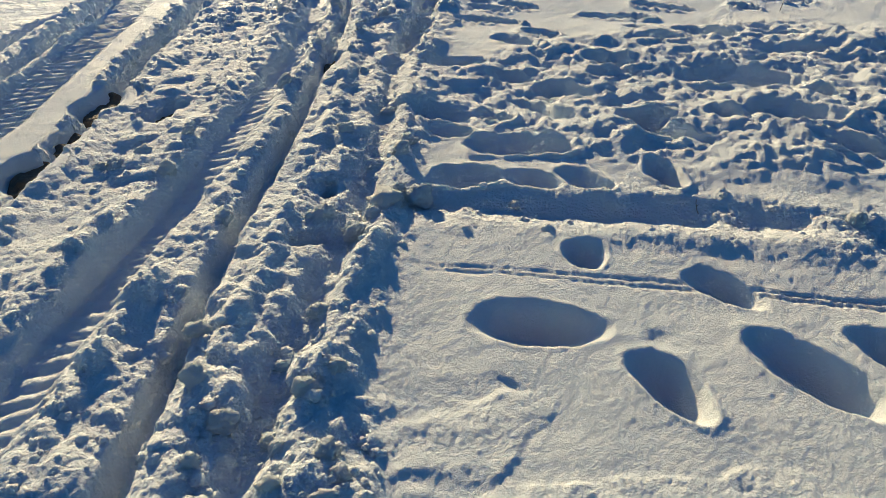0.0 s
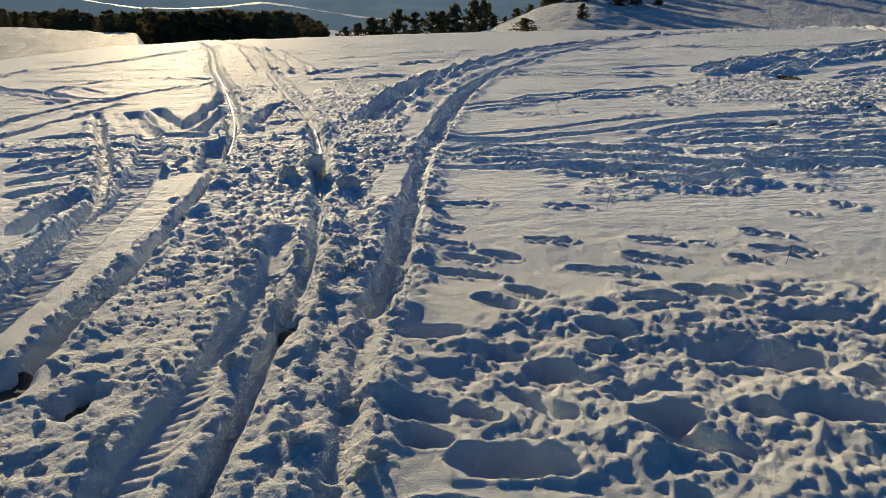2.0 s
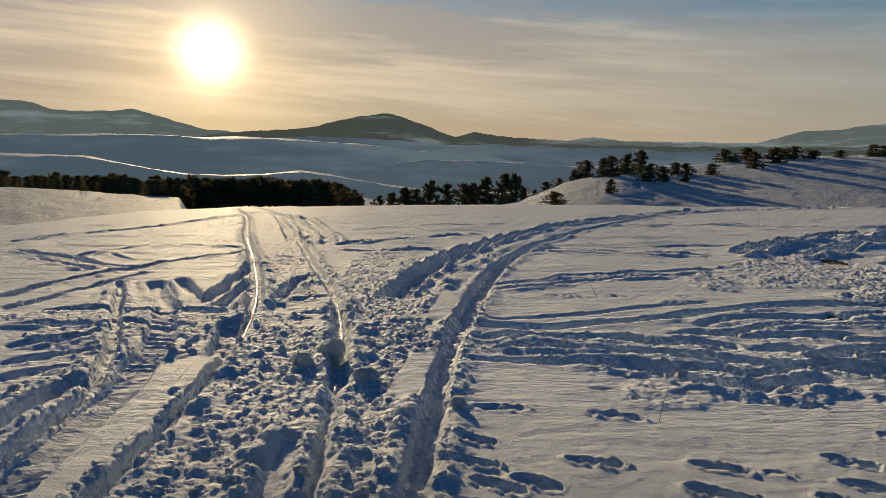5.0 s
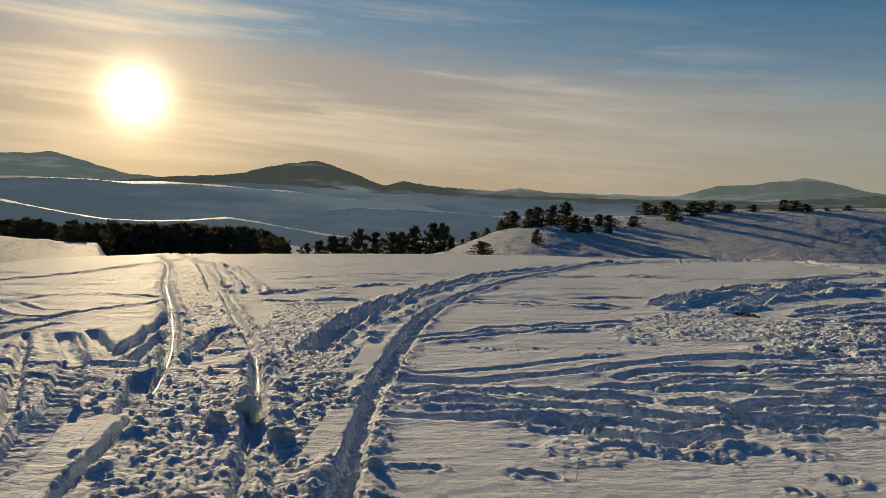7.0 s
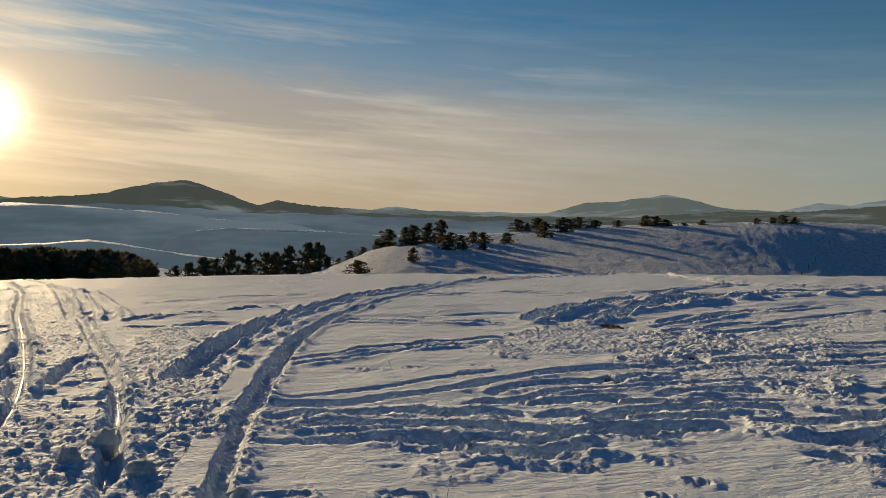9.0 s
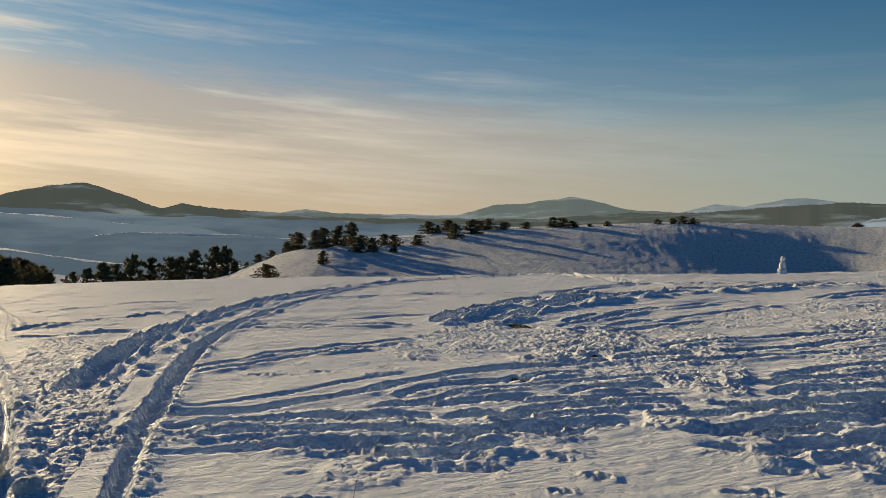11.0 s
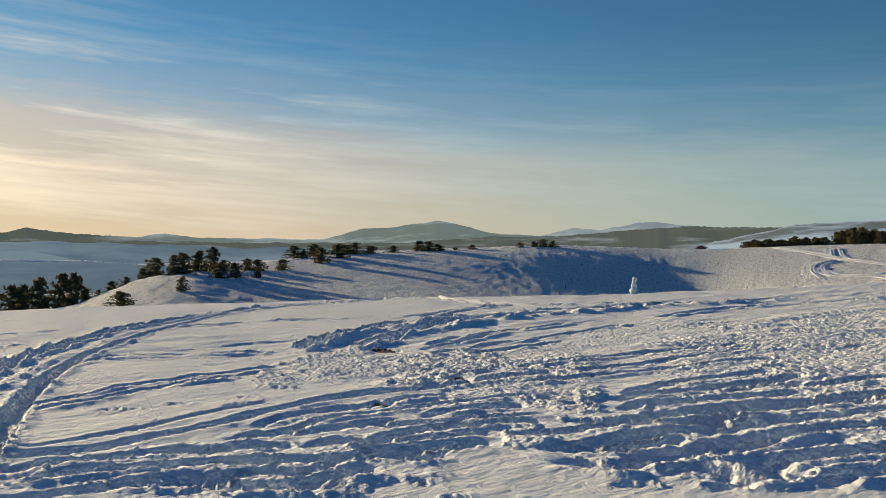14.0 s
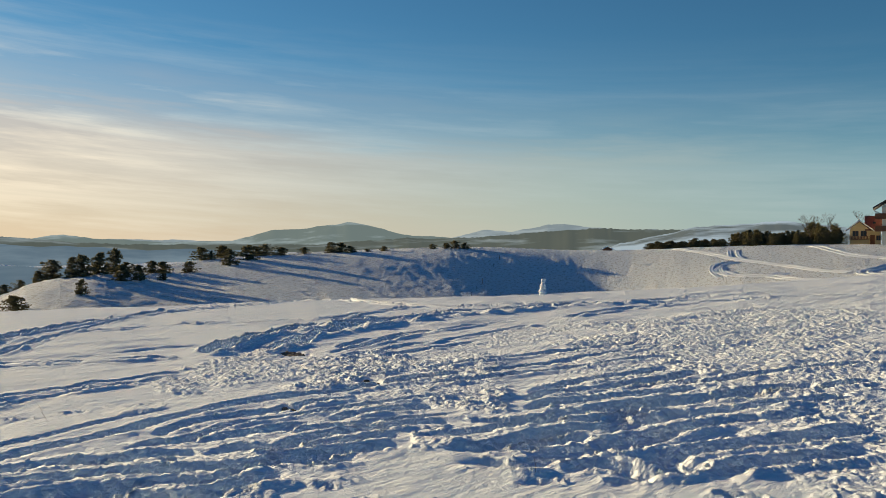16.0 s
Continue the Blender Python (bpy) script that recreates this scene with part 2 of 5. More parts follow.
def land(x, y):
    """The height of the snow cover without any tracks."""
    dx, dy = x - EX, y - EY
    r = np.hypot(dx, dy)
    az = np.degrees(np.arctan2(dx, dy))
    az = np.where(az > 160, az - 360, az)
    tan = lambda el: np.tan(np.radians(el))
    plane = 0.185 + 0.0249 * x - 0.0408 * y
    crest = by_bearing(az, (-60, 34), (-28, 40), (-24, 48), (-21, 54), (-15, 58), (0, 51), (16, 41), (28, 37), (40, 33), (52, 34), (62, 40), (75, 50))
    knots = [
        (by_bearing(az, (-28, 62), (-10, 85), (5, 66), (28, 62), (50, 56), (70, 60)),
         by_bearing(az, (-28, -5.6), (-20, -5.2), (-15, -5.4), (5, -5.2), (28, -4.7), (40, -4.5), (50, -3.5), (60, -2.7), (75, -2.2))),
        (by_bearing(az, (-28, 112), (0, 110), (5, 100), (16, 122), (28, 142), (50, 150), (70, 160)),
         by_bearing(az, (-40, -2.5), (-28, -2.66), (-24, -2.95), (-18.6, -3.42), (-17.9, -4.7), (-10, -4.9), (0, -4.8), (4.9, -3.9), (8.1, -2.6), (12.1, -1.5), (16, -1.0),
                    (21, -0.6), (28, -0.25), (36, -0.1), (44, -0.3), (48, -0.3), (52, -0.2), (60, -0.15), (75, -0.1))),
        (by_bearing(az, (-28, 200), (70, 230)), by_bearing(az, (-28, -4.2), (0, -5.0), (10, -4.6), (20, -2.0), (75, -0.6))),
        (by_bearing(az, (-28, 330), (70, 380)), by_bearing(az, (-30, -0.4), (-24.1, -0.64), (-22.3, -1.08), (-20.3, -1.53), (-18, -1.88), (-15.5, -2.01), (-13, -1.92), (-10.4, -1.7), (-8.5, -1.95), (-6.6, -2.32), (-4.25, -2.69), (-2, -2.98), (8, -3.3), (20, -1.6), (75, -0.6))),
        (by_bearing(az, (-28, 400), (70, 470)), by_bearing(az, (-30, -2.6), (-11, -2.9), (5, -3.2), (20, -1.6), (75, -0.7))),
        (by_bearing(az, (-28, 500), (-5, 470), (70, 640)), by_bearing(az, (-30, -2.6), (-5.2, -2.5), (-4.2, -1.4), (-3.5, -1.0), (-1.9, -0.82), (1.3, -0.9), (5.3, -1.03), (8.5, -1.35), (20, -1.1), (46, -0.4), (75, -0.4))),
        (by_bearing(az, (-28, 560), (70, 760)), by_bearing(az, (-30, -2.2), (-6, -2.2), (0, -1.6), (20, -1.3), (75, -0.3))),
        (by_bearing(az, (-28, 730), (70, 1200)), by_bearing(az, (-30, 0.75), (-22, 0.85), (-17, 0.63), (-14, 0.67), (-10.4, 0.48), (-6.6, 0.26), (-2.7, -0.16), (1.3, -0.40), (5.3, -0.98), (8.5, -1.25), (20, -1.0), (75, -0.2))),
        (by_bearing(az, (-28, 820), (70, 1300)), by_bearing(az, (-30, 0.3), (-15, 0.2), (0, -0.9), (8, -1.5), (20, -1.1), (75, -0.5))),
        (1700 + 0 * az, -0.5 + 0 * az), (4800 + 0 * az, -0.1 + 0 * az)]
    far = EZ + knots[0][0] * tan(knots[0][1])
    for k, ((r0, e0), (r1, e1)) in enumerate(zip(knots, knots[1:])):
        z0, z1 = EZ + r0 * tan(e0), EZ + r1 * tan(e1)
        rise = 0.4 * smooth(r0, r1, r) + 0.6 * np.clip((r - r0) / (r1 - r0), 0, 1)
        far = np.where(r > r0, z0 + (z1 - z0) * rise, far)
    w = smooth(crest * 0.95, crest * 1.55, r)
    z = plane * (1 - w) + far * w
    out = smooth(45, 90, r)
    z = z + out * (fbm(x, y, 0.02, 5, 2) * 0.9 + fbm(x, y, 0.12, 6, 2) * 0.08 + fbm(x, y * 0.6, 0.9, 7, 3) * 0.10)
    humps = by_bearing(az, (-19, 0.34), (-17, 0.1), (3, 0.34), (11, 0.30), (20, 0.10), (30, 0.05), (75, 0.06)) * smooth(56, 70, r) * (1 - smooth(150, 200, r))
    z = z + humps * np.abs(fbm(x, y, 0.33, 8, 3))
    bowl = sum(by_bearing(az + k, (25, 0), (30, 0.4), (34, 1.4), (40, 3.6), (45, 5.3), (46.5, 5.5), (50, 4.6), (55, 3.4), (64, 2.5)) for k in (-2, -1, 0, 1, 2)) / 5
    flank = bowl * smooth(46, 80, r) * (1 - smooth(106, 146, r))
    dip = smooth(9, 17, az) * (1 - smooth(30, 45, az)) * smooth(46, 80, r) * (1 - smooth(98, 138, r))
    return z - flank - 1.6 * dip


# ---- the snow cover ----
FINE = np.radians(np.concatenate([np.arange(-50.0, -30.0, 0.14), np.arange(-30.0, 66.01, 0.1)]))
COARSE = np.radians(np.arange(70.0, 306.0, 8.0))
BEARINGS = np.concatenate([FINE, COARSE])
steps, r = [0.02, 0.3, 0.6], 0.95
while r < 170:
    steps.append(r)
    r += max(0.0056, (0.0046 if r < 6 else 0.0056 if r < 38 else 0.011) * r)
while r < 4800:
    steps.append(r)
    r *= 1.026
RANGES = np.array(steps)
GR, GA = np.meshgrid(RANGES, BEARINGS, indexing="ij")
GX, GY = (GR * np.sin(GA)).ravel(), (GR * np.cos(GA)).ravel()
NEAR = np.nonzero(((GR < 175) & (GA < radians(67))).ravel())[0]
X, Y = GX[NEAR], GY[NEAR]
WX, WY = X + 0.035 * fbm(X, Y, 1.3, 41, 2) + 0.018 * fbm(X, Y, 11.0, 43, 3), Y + 0.035 * fbm(X, Y, 1.3, 42, 2) + 0.018 * fbm(X, Y, 11.0, 44, 3)      # wavering edges
cut = np.zeros(len(X), np.float32)       # how far the snow is pressed down
berm = np.zeros(len(X), np.float32)      # what was thrown up beside it
churn = np.zeros(len(X), np.float32)     # how broken the surface is
ribs = np.zeros(len(X), np.float32)      # tread marks


def along(points, reach):
    """Which points lie near a line, their distance from it, the way along it, and the side."""
    p = curve_points(points)
    lo, hi = p.min(0) - reach, p.max(0) + reach
    box = np.nonzero((X > lo[0]) & (X < hi[0]) & (Y > lo[1]) & (Y < hi[1]))[0]
    bx, by = WX[box], WY[box]
    best = np.full(len(box), 1e9)
    way, side = np.zeros(len(box)), np.zeros(len(box))
    s = 0.0
    for a, b in zip(p, p[1:]):
        v = b - a
        l = np.hypot(*v)
        lo, hi = np.minimum(a, b) - reach, np.maximum(a, b) + reach
        k = np.nonzero((bx > lo[0]) & (bx < hi[0]) & (by > lo[1]) & (by < hi[1]))[0]
        if len(k):
            qx, qy = bx[k] - a[0], by[k] - a[1]
            t = np.clip((qx * v[0] + qy * v[1]) / (l * l), 0, 1)
            dist = np.hypot(qx - t * v[0], qy - t * v[1])
            better = dist < best[k]
            k2 = k[better]
            best[k2], way[k2] = dist[better], s + (t * l)[better]
            side[k2] = np.sign(v[0] * qy - v[1] * qx)[better]
        s += l
    k = best < reach
    return box[k], best[k], way[k], side[k], s


def rut(points, width=0.24, depth=0.14, bank=0.06, wall=0.05, broken=0.6, tread=0.0, floor=0.0, fade=0.3, wobble=1.3):
    """A wheel rut: a trough with steep walls, and clods thrown up on its banks."""
    k, dist, way, side, length = along(points, width + 0.45)
    ends = smooth(0, fade, way) * smooth(0, fade, length - way)
    uneven = 0.85 + wobble * fbm(X[k], Y[k], 1.6, 51 + len(points), 3)
    t = smooth(0, 1, (width / 2 + wall / 2 - dist) / wall) * ends
    cut[k] = np.maximum(cut[k], depth * t * np.clip(uneven, 0.25, 1.2))
    b = np.exp(-((dist - width / 2 - 0.08) / 0.08) ** 2) * ends
    berm[k] = np.maximum(berm[k], bank * b * np.clip(0.6 + 1.6 * fbm(X[k], Y[k], 2.2, 57, 2), 0, 1.6))
    churn[k] = np.maximum(churn[k], np.clip(broken * np.exp(-((dist - width / 2 - 0.05) / 0.14) ** 2) * ends + floor * t, 0, 1))
    if tread:
        churn[k] *= 1 - 0.8 * t
        ribs[k] = np.maximum(ribs[k], tread * t * (0.5 + 0.5 * np.sin(2 * math.pi * (way + 0.3 * dist * side) / 0.075)))


def ridge(points, width, height, broken=1.0, fade=0.3):
    """A line of thrown-up clods."""
    k, dist, way, side, length = along(points, 4 * width)
    ends = smooth(0, fade, way) * smooth(0, fade, length - way)
    b = np.exp(-(dist / width) ** 2) * ends
    berm[k] = np.maximum(berm[k], height * b * np.clip(0.75 + 1.5 * fbm(X[k], Y[k], 2.6, 58 + len(points), 3), 0.1, 1.7))
    churn[k] = np.maximum(churn[k], broken * np.exp(-(dist / (1.5 * width)) ** 2) * ends)


def hollow(x, y, long, wide, turn, depth, wall=0.25, rim=0.003, bowl=False, ragged=0.62):
    """A footprint: an oval hole with steep walls and a slight rim. turn: degrees from +x."""
    reach = long
    k = np.nonzero((np.abs(X - x) < reach) & (np.abs(Y - y) < reach))[0]
    c, s = math.cos(radians(turn)), math.sin(radians(turn))
    qx, qy = X[k] - x + 0.2 * (WX[k] - X[k]), Y[k] - y + 0.2 * (WY[k] - Y[k])
    u, v = (c * qx + s * qy) / (long / 2), (c * qy - s * qx) / (wide / 2)
    v = v * (1 + 0.18 * u)
    e = np.sqrt(u * u + v * v)
    e = e + (ragged if bowl else 0.14) * fbm(X[k], Y[k], 6.5, 61, 3)
    press = smooth(1.3, 0.12, e) if bowl else smooth(1 + wall * 0.4, 1 - wall * 0.8, e) * (0.85 + 0.15 * u)
    cut[k] = np.maximum(cut[k], depth * press)
    berm[k] = np.maximum(berm[k], rim * np.exp(-((e - 1.2) / 0.18) ** 2) * (0.5 + 1.5 * (fbm(X[k], Y[k], 9.0, 63, 2) + 0.5)))


def broken_ground(x, y, rx, ry, turn, amount, depth=0.0):
    """A patch that wheels and feet have churned up."""
    c, s = math.cos(radians(turn)), math.sin(radians(turn))
    reach = 1.6 * max(rx, ry)
    k = np.nonzero((np.abs(X - x) < reach) & (np.abs(Y - y) < reach))[0]
    qx, qy = X[k] - x, Y[k] - y
    e = np.hypot((c * qx + s * qy) / rx, (c * qy - s * qx) / ry) + 0.9 * fbm(X[k], Y[k], 0.9 / min(rx, ry, 2), 71, 3)
    m = smooth(1.05, 0.75, e)
    churn[k] = np.maximum(churn[k], amount * m)
    cut[k] = np.maximum(cut[k], depth * m)


# wheel tracks of the quad that drove away from the camera
RUT_A = [(-1.74, 0.9), (-1.73, 2.7), (-1.72, 3.6), (-1.71, 4.5), (-1.73, 5.4), (-1.79, 6.4), (-1.85, 7.4), (-1.98, 8.5), (-2.14, 9.7), (-2.31, 10.7), (-2.75, 12.8), (-3.47, 15.7), (-4.49, 19.6), (-5.9, 24.8), (-9.75, 40.0), (-13.4, 52.0)]
RUT_B = [(-0.75, 0.8), (-0.75, 1.4), (-0.75, 2.0), (-0.74, 2.5), (-0.70, 3.3), (-0.66, 4.2), (-0.65, 5.2), (-0.71, 6.0), (-0.81, 7.0), (-0.94, 8.2), (-1.12, 9.7), (-1.39, 11.4), (-1.79, 13.3), (-2.3, 15.4), (-3.0, 18.4), (-4.3, 24.2), (-5.9, 30.7), (-9.2, 43.0)]
RUT_D = [(-0.49, 0.9), (-0.47, 1.5), (-0.42, 1.82), (-0.37, 2.2), (-0.31, 2.7), (-0.29, 3.3), (-0.25, 4.2), (-0.17, 4.9), (-0.13, 5.5), (-0.08, 6.6), (-0.01, 7.7), (0.11, 9.2), (0.32, 11.1), (0.63, 13.5), (1.39, 17.2), (2.52, 20.7), (4.76, 25.8), (7.24, 30.2), (10.7, 33.3), (14.8, 34.9), (21.0, 35.5)]
RUT_D2 = [(-0.75, 9.5), (-0.72, 11.4), (-0.56, 13.1), (-0.14, 15.4), (0.55, 18.5), (1.85, 22.3), (4.1, 27.1), (6.8, 31.0), (10.2, 34.2), (14.0, 36.2)]
# the churned lane between them
broken_ground(-1.25, 3.2, 2.6, 0.36, 91, 0.75)
broken_ground(-0.75, 2.2, 1.8, 0.32, 90, 0.8)
broken_ground(-0.46, 3.6, 3.4, 0.26, 92, 0.85)
broken_ground(-1.25, 6.0, 1.9, 0.42, 93, 0.85)
broken_ground(-0.45, 6.6, 2.4, 0.22, 94, 0.95)
broken_ground(-1.5, 8.6, 2.0, 0.50, 97, 0.95)
broken_ground(-0.6, 9.6, 2.6, 0.42, 96, 1.0)
broken_ground(-0.9, 12.4, 2.6, 0.55, 98, 0.9, 0.02)
broken_ground(-2.1, 12.6, 2.6, 0.55, 106, 0.8)
broken_ground(-1.1, 15.5, 3.4, 0.8, 100, 0.75)
broken_ground(-3.4, 18.0, 4.5, 0.8, 106, 0.75, 0.02)
broken_ground(-6.0, 28.0, 9.0, 1.1, 107, 0.65, 0.02)
broken_ground(0.25, 15.5, 3.4, 0.4, 76, 0.8)
broken_ground(-2.9, 9.6, 1.6, 0.9, 20, 0.75)
broken_ground(-2.75, 8.2, 1.2, 0.35, 70, 0.8)
broken_ground(-3.9, 10.6, 1.4, 0.5, 0, 0.7)
rut(RUT_A, 0.09, 0.105, 0.03, 0.045, broken=0.8, floor=0.15, wobble=0.5)
rut(RUT_A[9:], 0.20, 0.12, 0.06, 0.06, broken=0.8, floor=0.1, wobble=0.5)
# smooth press beside the trench, and the low ridges that part the wheel lines
ridge([(-1.30, 0.9), (-1.28, 1.7), (-1.24, 2.2), (-1.14, 3.0), (-1.08, 4.2), (-1.02, 5.3), (-1.05, 6.4)], 0.08, 0.03)
rut([(-1.13, 0.9), (-1.12, 1.6), (-1.08, 2.3), (-0.98, 3.0), (-0.90, 3.9), (-0.85, 4.9), (-0.90, 6.0)], 0.16, 0.05, 0.02, 0.07, broken=0.7, tread=0.010, floor=0.7)
ridge([(-0.97, 1.0), (-0.95, 1.6), (-0.90, 2.2), (-0.82, 2.8), (-0.78, 3.5), (-0.76, 4.4)], 0.06, 0.028)
rut(RUT_B[:10], 0.06, 0.07, 0.03, 0.04, broken=0.85, floor=0.15, wobble=0.4)
rut(RUT_B[8:], 0.14, 0.11, 0.05, 0.06, broken=0.8, floor=0.1, wobble=0.4)
ridge([(-0.60, 0.9), (-0.62, 1.6), (-0.58, 2.2), (-0.55, 3.0), (-0.52, 4.2), (-0.52, 5.6)], 0.06, 0.035)
rut(RUT_D[:8], 0.09, 0.035, 0.02, 0.06, broken=0.9, floor=0.7, wobble=0.5)
rut(RUT_D[6:13], 0.14, 0.105, 0.03, 0.06, broken=0.8, floor=0.5, wobble=0.5)
ridge([(-0.33, 0.9), (-0.36, 1.5), (-0.33, 1.8), (-0.28, 2.1), (-0.21, 2.6), (-0.19, 3.5), (-0.12, 4.9), (0.0, 6.0)], 0.05, 0.03)
rut(RUT_D[11:], 0.24, 0.15, 0.03, 0.08, broken=0.5, floor=0.7, wobble=0.4)
rut(RUT_D2[1:], 0.40, 0.15, 0.06, 0.16, broken=1.0, floor=1.0, wobble=0.6)
ridge([(-0.3, 10.4), (0.0, 12.6), (0.25, 14.0), (0.8, 16.4), (1.55, 19.2), (3.7, 24.8)], 0.16, 0.05, 0.35)
# the track with tread marks, beyond a strip of untouched snow
rut([(-2.5, 3.0), (-2.46, 4.4), (-2.47, 5.2), (-2.54, 5.9), (-2.60, 6.6), (-2.78, 7.6), (-3.28, 9.1), (-4.21, 11.4), (-4.92, 13.2)], 0.12, 0.11, 0.04, 0.05, broken=0.6, floor=0.2, wobble=0.4)
rut([(-2.85, 3.6), (-2.72, 4.8), (-2.68, 5.6)], 0.10, 0.09, 0.03, 0.05, broken=0.5, wobble=0.4)
rut([(-2.18, 1.5), (-2.18, 4.0), (-2.21, 5.0), (-2.29, 5.7), (-2.37, 6.5), (-2.45, 7.3), (-2.72, 8.7), (-3.24, 10.4), (-3.96, 12.5), (-4.58, 13.9)], 0.29, 0.07, 0.015, 0.05, broken=0.2, tread=0.032, wobble=0.3)
# tracks that cross on the left
rut([(-2.9, 6.22), (-2.92, 6.88), (-2.87, 7.68)], 0.20, 0.14, 0.02, 0.05, broken=0.3, floor=0.2, wobble=0.4)
rut([(-3.6, 7.51), (-3.34, 7.84), (-3.06, 8.13)], 0.16, 0.11, 0.03, 0.05, broken=0.4, floor=0.15, wobble=0.5)
rut([(-3.92, 8.11), (-3.58, 8.35), (-3.23, 8.7)], 0.16, 0.11, 0.03, 0.05, broken=0.4, floor=0.15, wobble=0.5)
rut([(-4.3, 8.83), (-3.85, 9.04), (-3.45, 9.4)], 0.22, 0.13, 0.03, 0.05, broken=0.45, floor=0.15, wobble=0.5)
rut([(-5.03, 10.18), (-4.17, 9.99), (-3.54, 10.0), (-2.71, 9.75)], 0.16, 0.11, 0.03, 0.05, broken=0.4, floor=0.15, wobble=0.5)
rut([(-5.14, 11.18), (-4.15, 11.2), (-3.11, 10.86), (-2.58, 10.53)], 0.22, 0.13, 0.03, 0.05, broken=0.45, floor=0.15, wobble=0.5)
rut([(-6.3, 12.55), (-6.33, 13.78), (-6.1, 14.9), (-5.68, 16.11), (-5.17, 17.55), (-4.29, 19.07)], 0.22, 0.13, 0.03, 0.05, broken=0.45, floor=0.15, wobble=0.5)
rut([(-5.63, 11.31), (-5.54, 12.0), (-5.5, 13.1), (-5.37, 14.29), (-5.16, 15.53)], 0.16, 0.11, 0.03, 0.05, broken=0.4, floor=0.15, wobble=0.5)
rut([(-10.97, 21.26), (-9.32, 19.63), (-8.1, 18.54), (-6.63, 16.62), (-5.71, 16.21)], 0.22, 0.13, 0.03, 0.05, broken=0.45, floor=0.15, wobble=0.5)
rut([(-8.95, 18.75), (-7.36, 16.8), (-6.42, 15.64)], 0.16, 0.11, 0.03, 0.05, broken=0.4, floor=0.15, wobble=0.5)
rut([(-8.23, 18.82), (-7.95, 20.1), (-7.64, 21.42), (-6.34, 21.36), (-4.9, 20.43)], 0.16, 0.11, 0.03, 0.05, broken=0.4, floor=0.15, wobble=0.5)
rut([(-12.57, 24.24), (-12.05, 27.8), (-11.18, 30.44), (-10.77, 33.55), (-10.38, 40.81), (-10.02, 45.35)], 0.34, 0.13, 0.05, 0.06, broken=0.6, floor=0.3, wobble=0.5)
rut([(-10.86, 22.75), (-8.36, 21.81), (-6.81, 21.5)], 0.10, 0.06, 0.02, 0.05, broken=0.3, wobble=0.5)
rut([(-9.66, 18.81), (-9.02, 19.03), (-8.5, 19.55)], 0.10, 0.06, 0.02, 0.05, broken=0.3, wobble=0.5)
rut([(-7.69, 19.46), (-6.4, 17.74), (-5.67, 17.68)], 0.10, 0.06, 0.02, 0.05, broken=0.3, wobble=0.5)
rut([(-3.15, 11.5), (-3.23, 12.56), (-3.39, 14.18), (-3.68, 16.52)], 0.30, 0.15, 0.03, 0.05, broken=0.3, floor=0.1, wobble=0.3)
rut([(-4.4, 14.39), (-3.74, 12.9), (-3.14, 11.59)], 0.20, 0.13, 0.02, 0.05, broken=0.3, wobble=0.3)
rut([(-4.75, 14.16), (-3.93, 12.35), (-3.37, 11.08)], 0.24, 0.12, 0.02, 0.05, broken=0.3, tread=0.02, wobble=0.3)
rut([(-2.84, 10.99), (-2.87, 12.16), (-2.98, 13.8)], 0.22, 0.12, 0.03, 0.05, broken=0.3, wobble=0.3)
rut([(-5.23, 14.04), (-4.14, 11.29), (-3.32, 9.17)], 0.10, 0.06, 0.02, 0.05, broken=0.3, wobble=0.5)
rut([(-2.0, 8.23), (-2.2, 9.17), (-2.42, 10.28)], 0.22, 0.13, 0.03, 0.05, broken=0.45, floor=0.15, wobble=0.5)
rut([(-2.19, 11.43), (-2.26, 12.8), (-2.36, 14.57)], 0.22, 0.13, 0.03, 0.05, broken=0.45, floor=0.15, wobble=0.5)
rut([(-2.04, 11.41), (-1.77, 11.55), (-1.48, 11.6)], 0.16, 0.11, 0.03, 0.05, broken=0.4, floor=0.15, wobble=0.5)
rut([(-1.83, 10.3), (-1.55, 10.37), (-1.25, 10.33)], 0.16, 0.11, 0.03, 0.05, broken=0.4, floor=0.15, wobble=0.5)
# narrow lines by the crest
rut([(-8.63, 41.69), (-5.38, 28.05), (-3.91, 21.65)], 0.30, 0.12, 0.05, 0.08, broken=0.7, floor=0.3, wobble=0.8)
rut([(-7.41, 39.73), (-4.77, 27.8), (-3.53, 21.52)], 0.30, 0.12, 0.05, 0.08, broken=0.7, floor=0.3, wobble=0.8)
rut([(-6.27, 36.33), (-4.17, 27.55), (-2.93, 21.33)], 0.30, 0.12, 0.05, 0.08, broken=0.7, floor=0.3, wobble=0.8)
rut([(-12.64, 55.39), (-11.04, 58.87), (-7.28, 61.13)], 0.30, 0.12, 0.05, 0.08, broken=0.7, floor=0.3, wobble=0.8)
rut([(-16.13, 62.99), (-12.49, 53.16), (-8.63, 41.69), (-3.64, 25.16), (-2.85, 21.3)], 0.30, 0.12, 0.05, 0.08, broken=0.7, floor=0.3, wobble=0.8)
rut([(-2.71, 20.74), (-1.81, 21.51), (-0.84, 22.34), (1.0, 23.4)], 0.34, 0.14, 0.05, 0.07, broken=0.6, floor=0.2, wobble=0.5)
rut([(-2.64, 19.31), (-1.7, 18.75), (-0.2, 18.32)], 0.26, 0.10, 0.03, 0.06, broken=0.4, wobble=0.5)
rut([(-3.13, 26.54), (-1.42, 27.92), (0.46, 28.07), (2.94, 28.29)], 0.26, 0.08, 0.03, 0.08, broken=0.4, wobble=0.8)
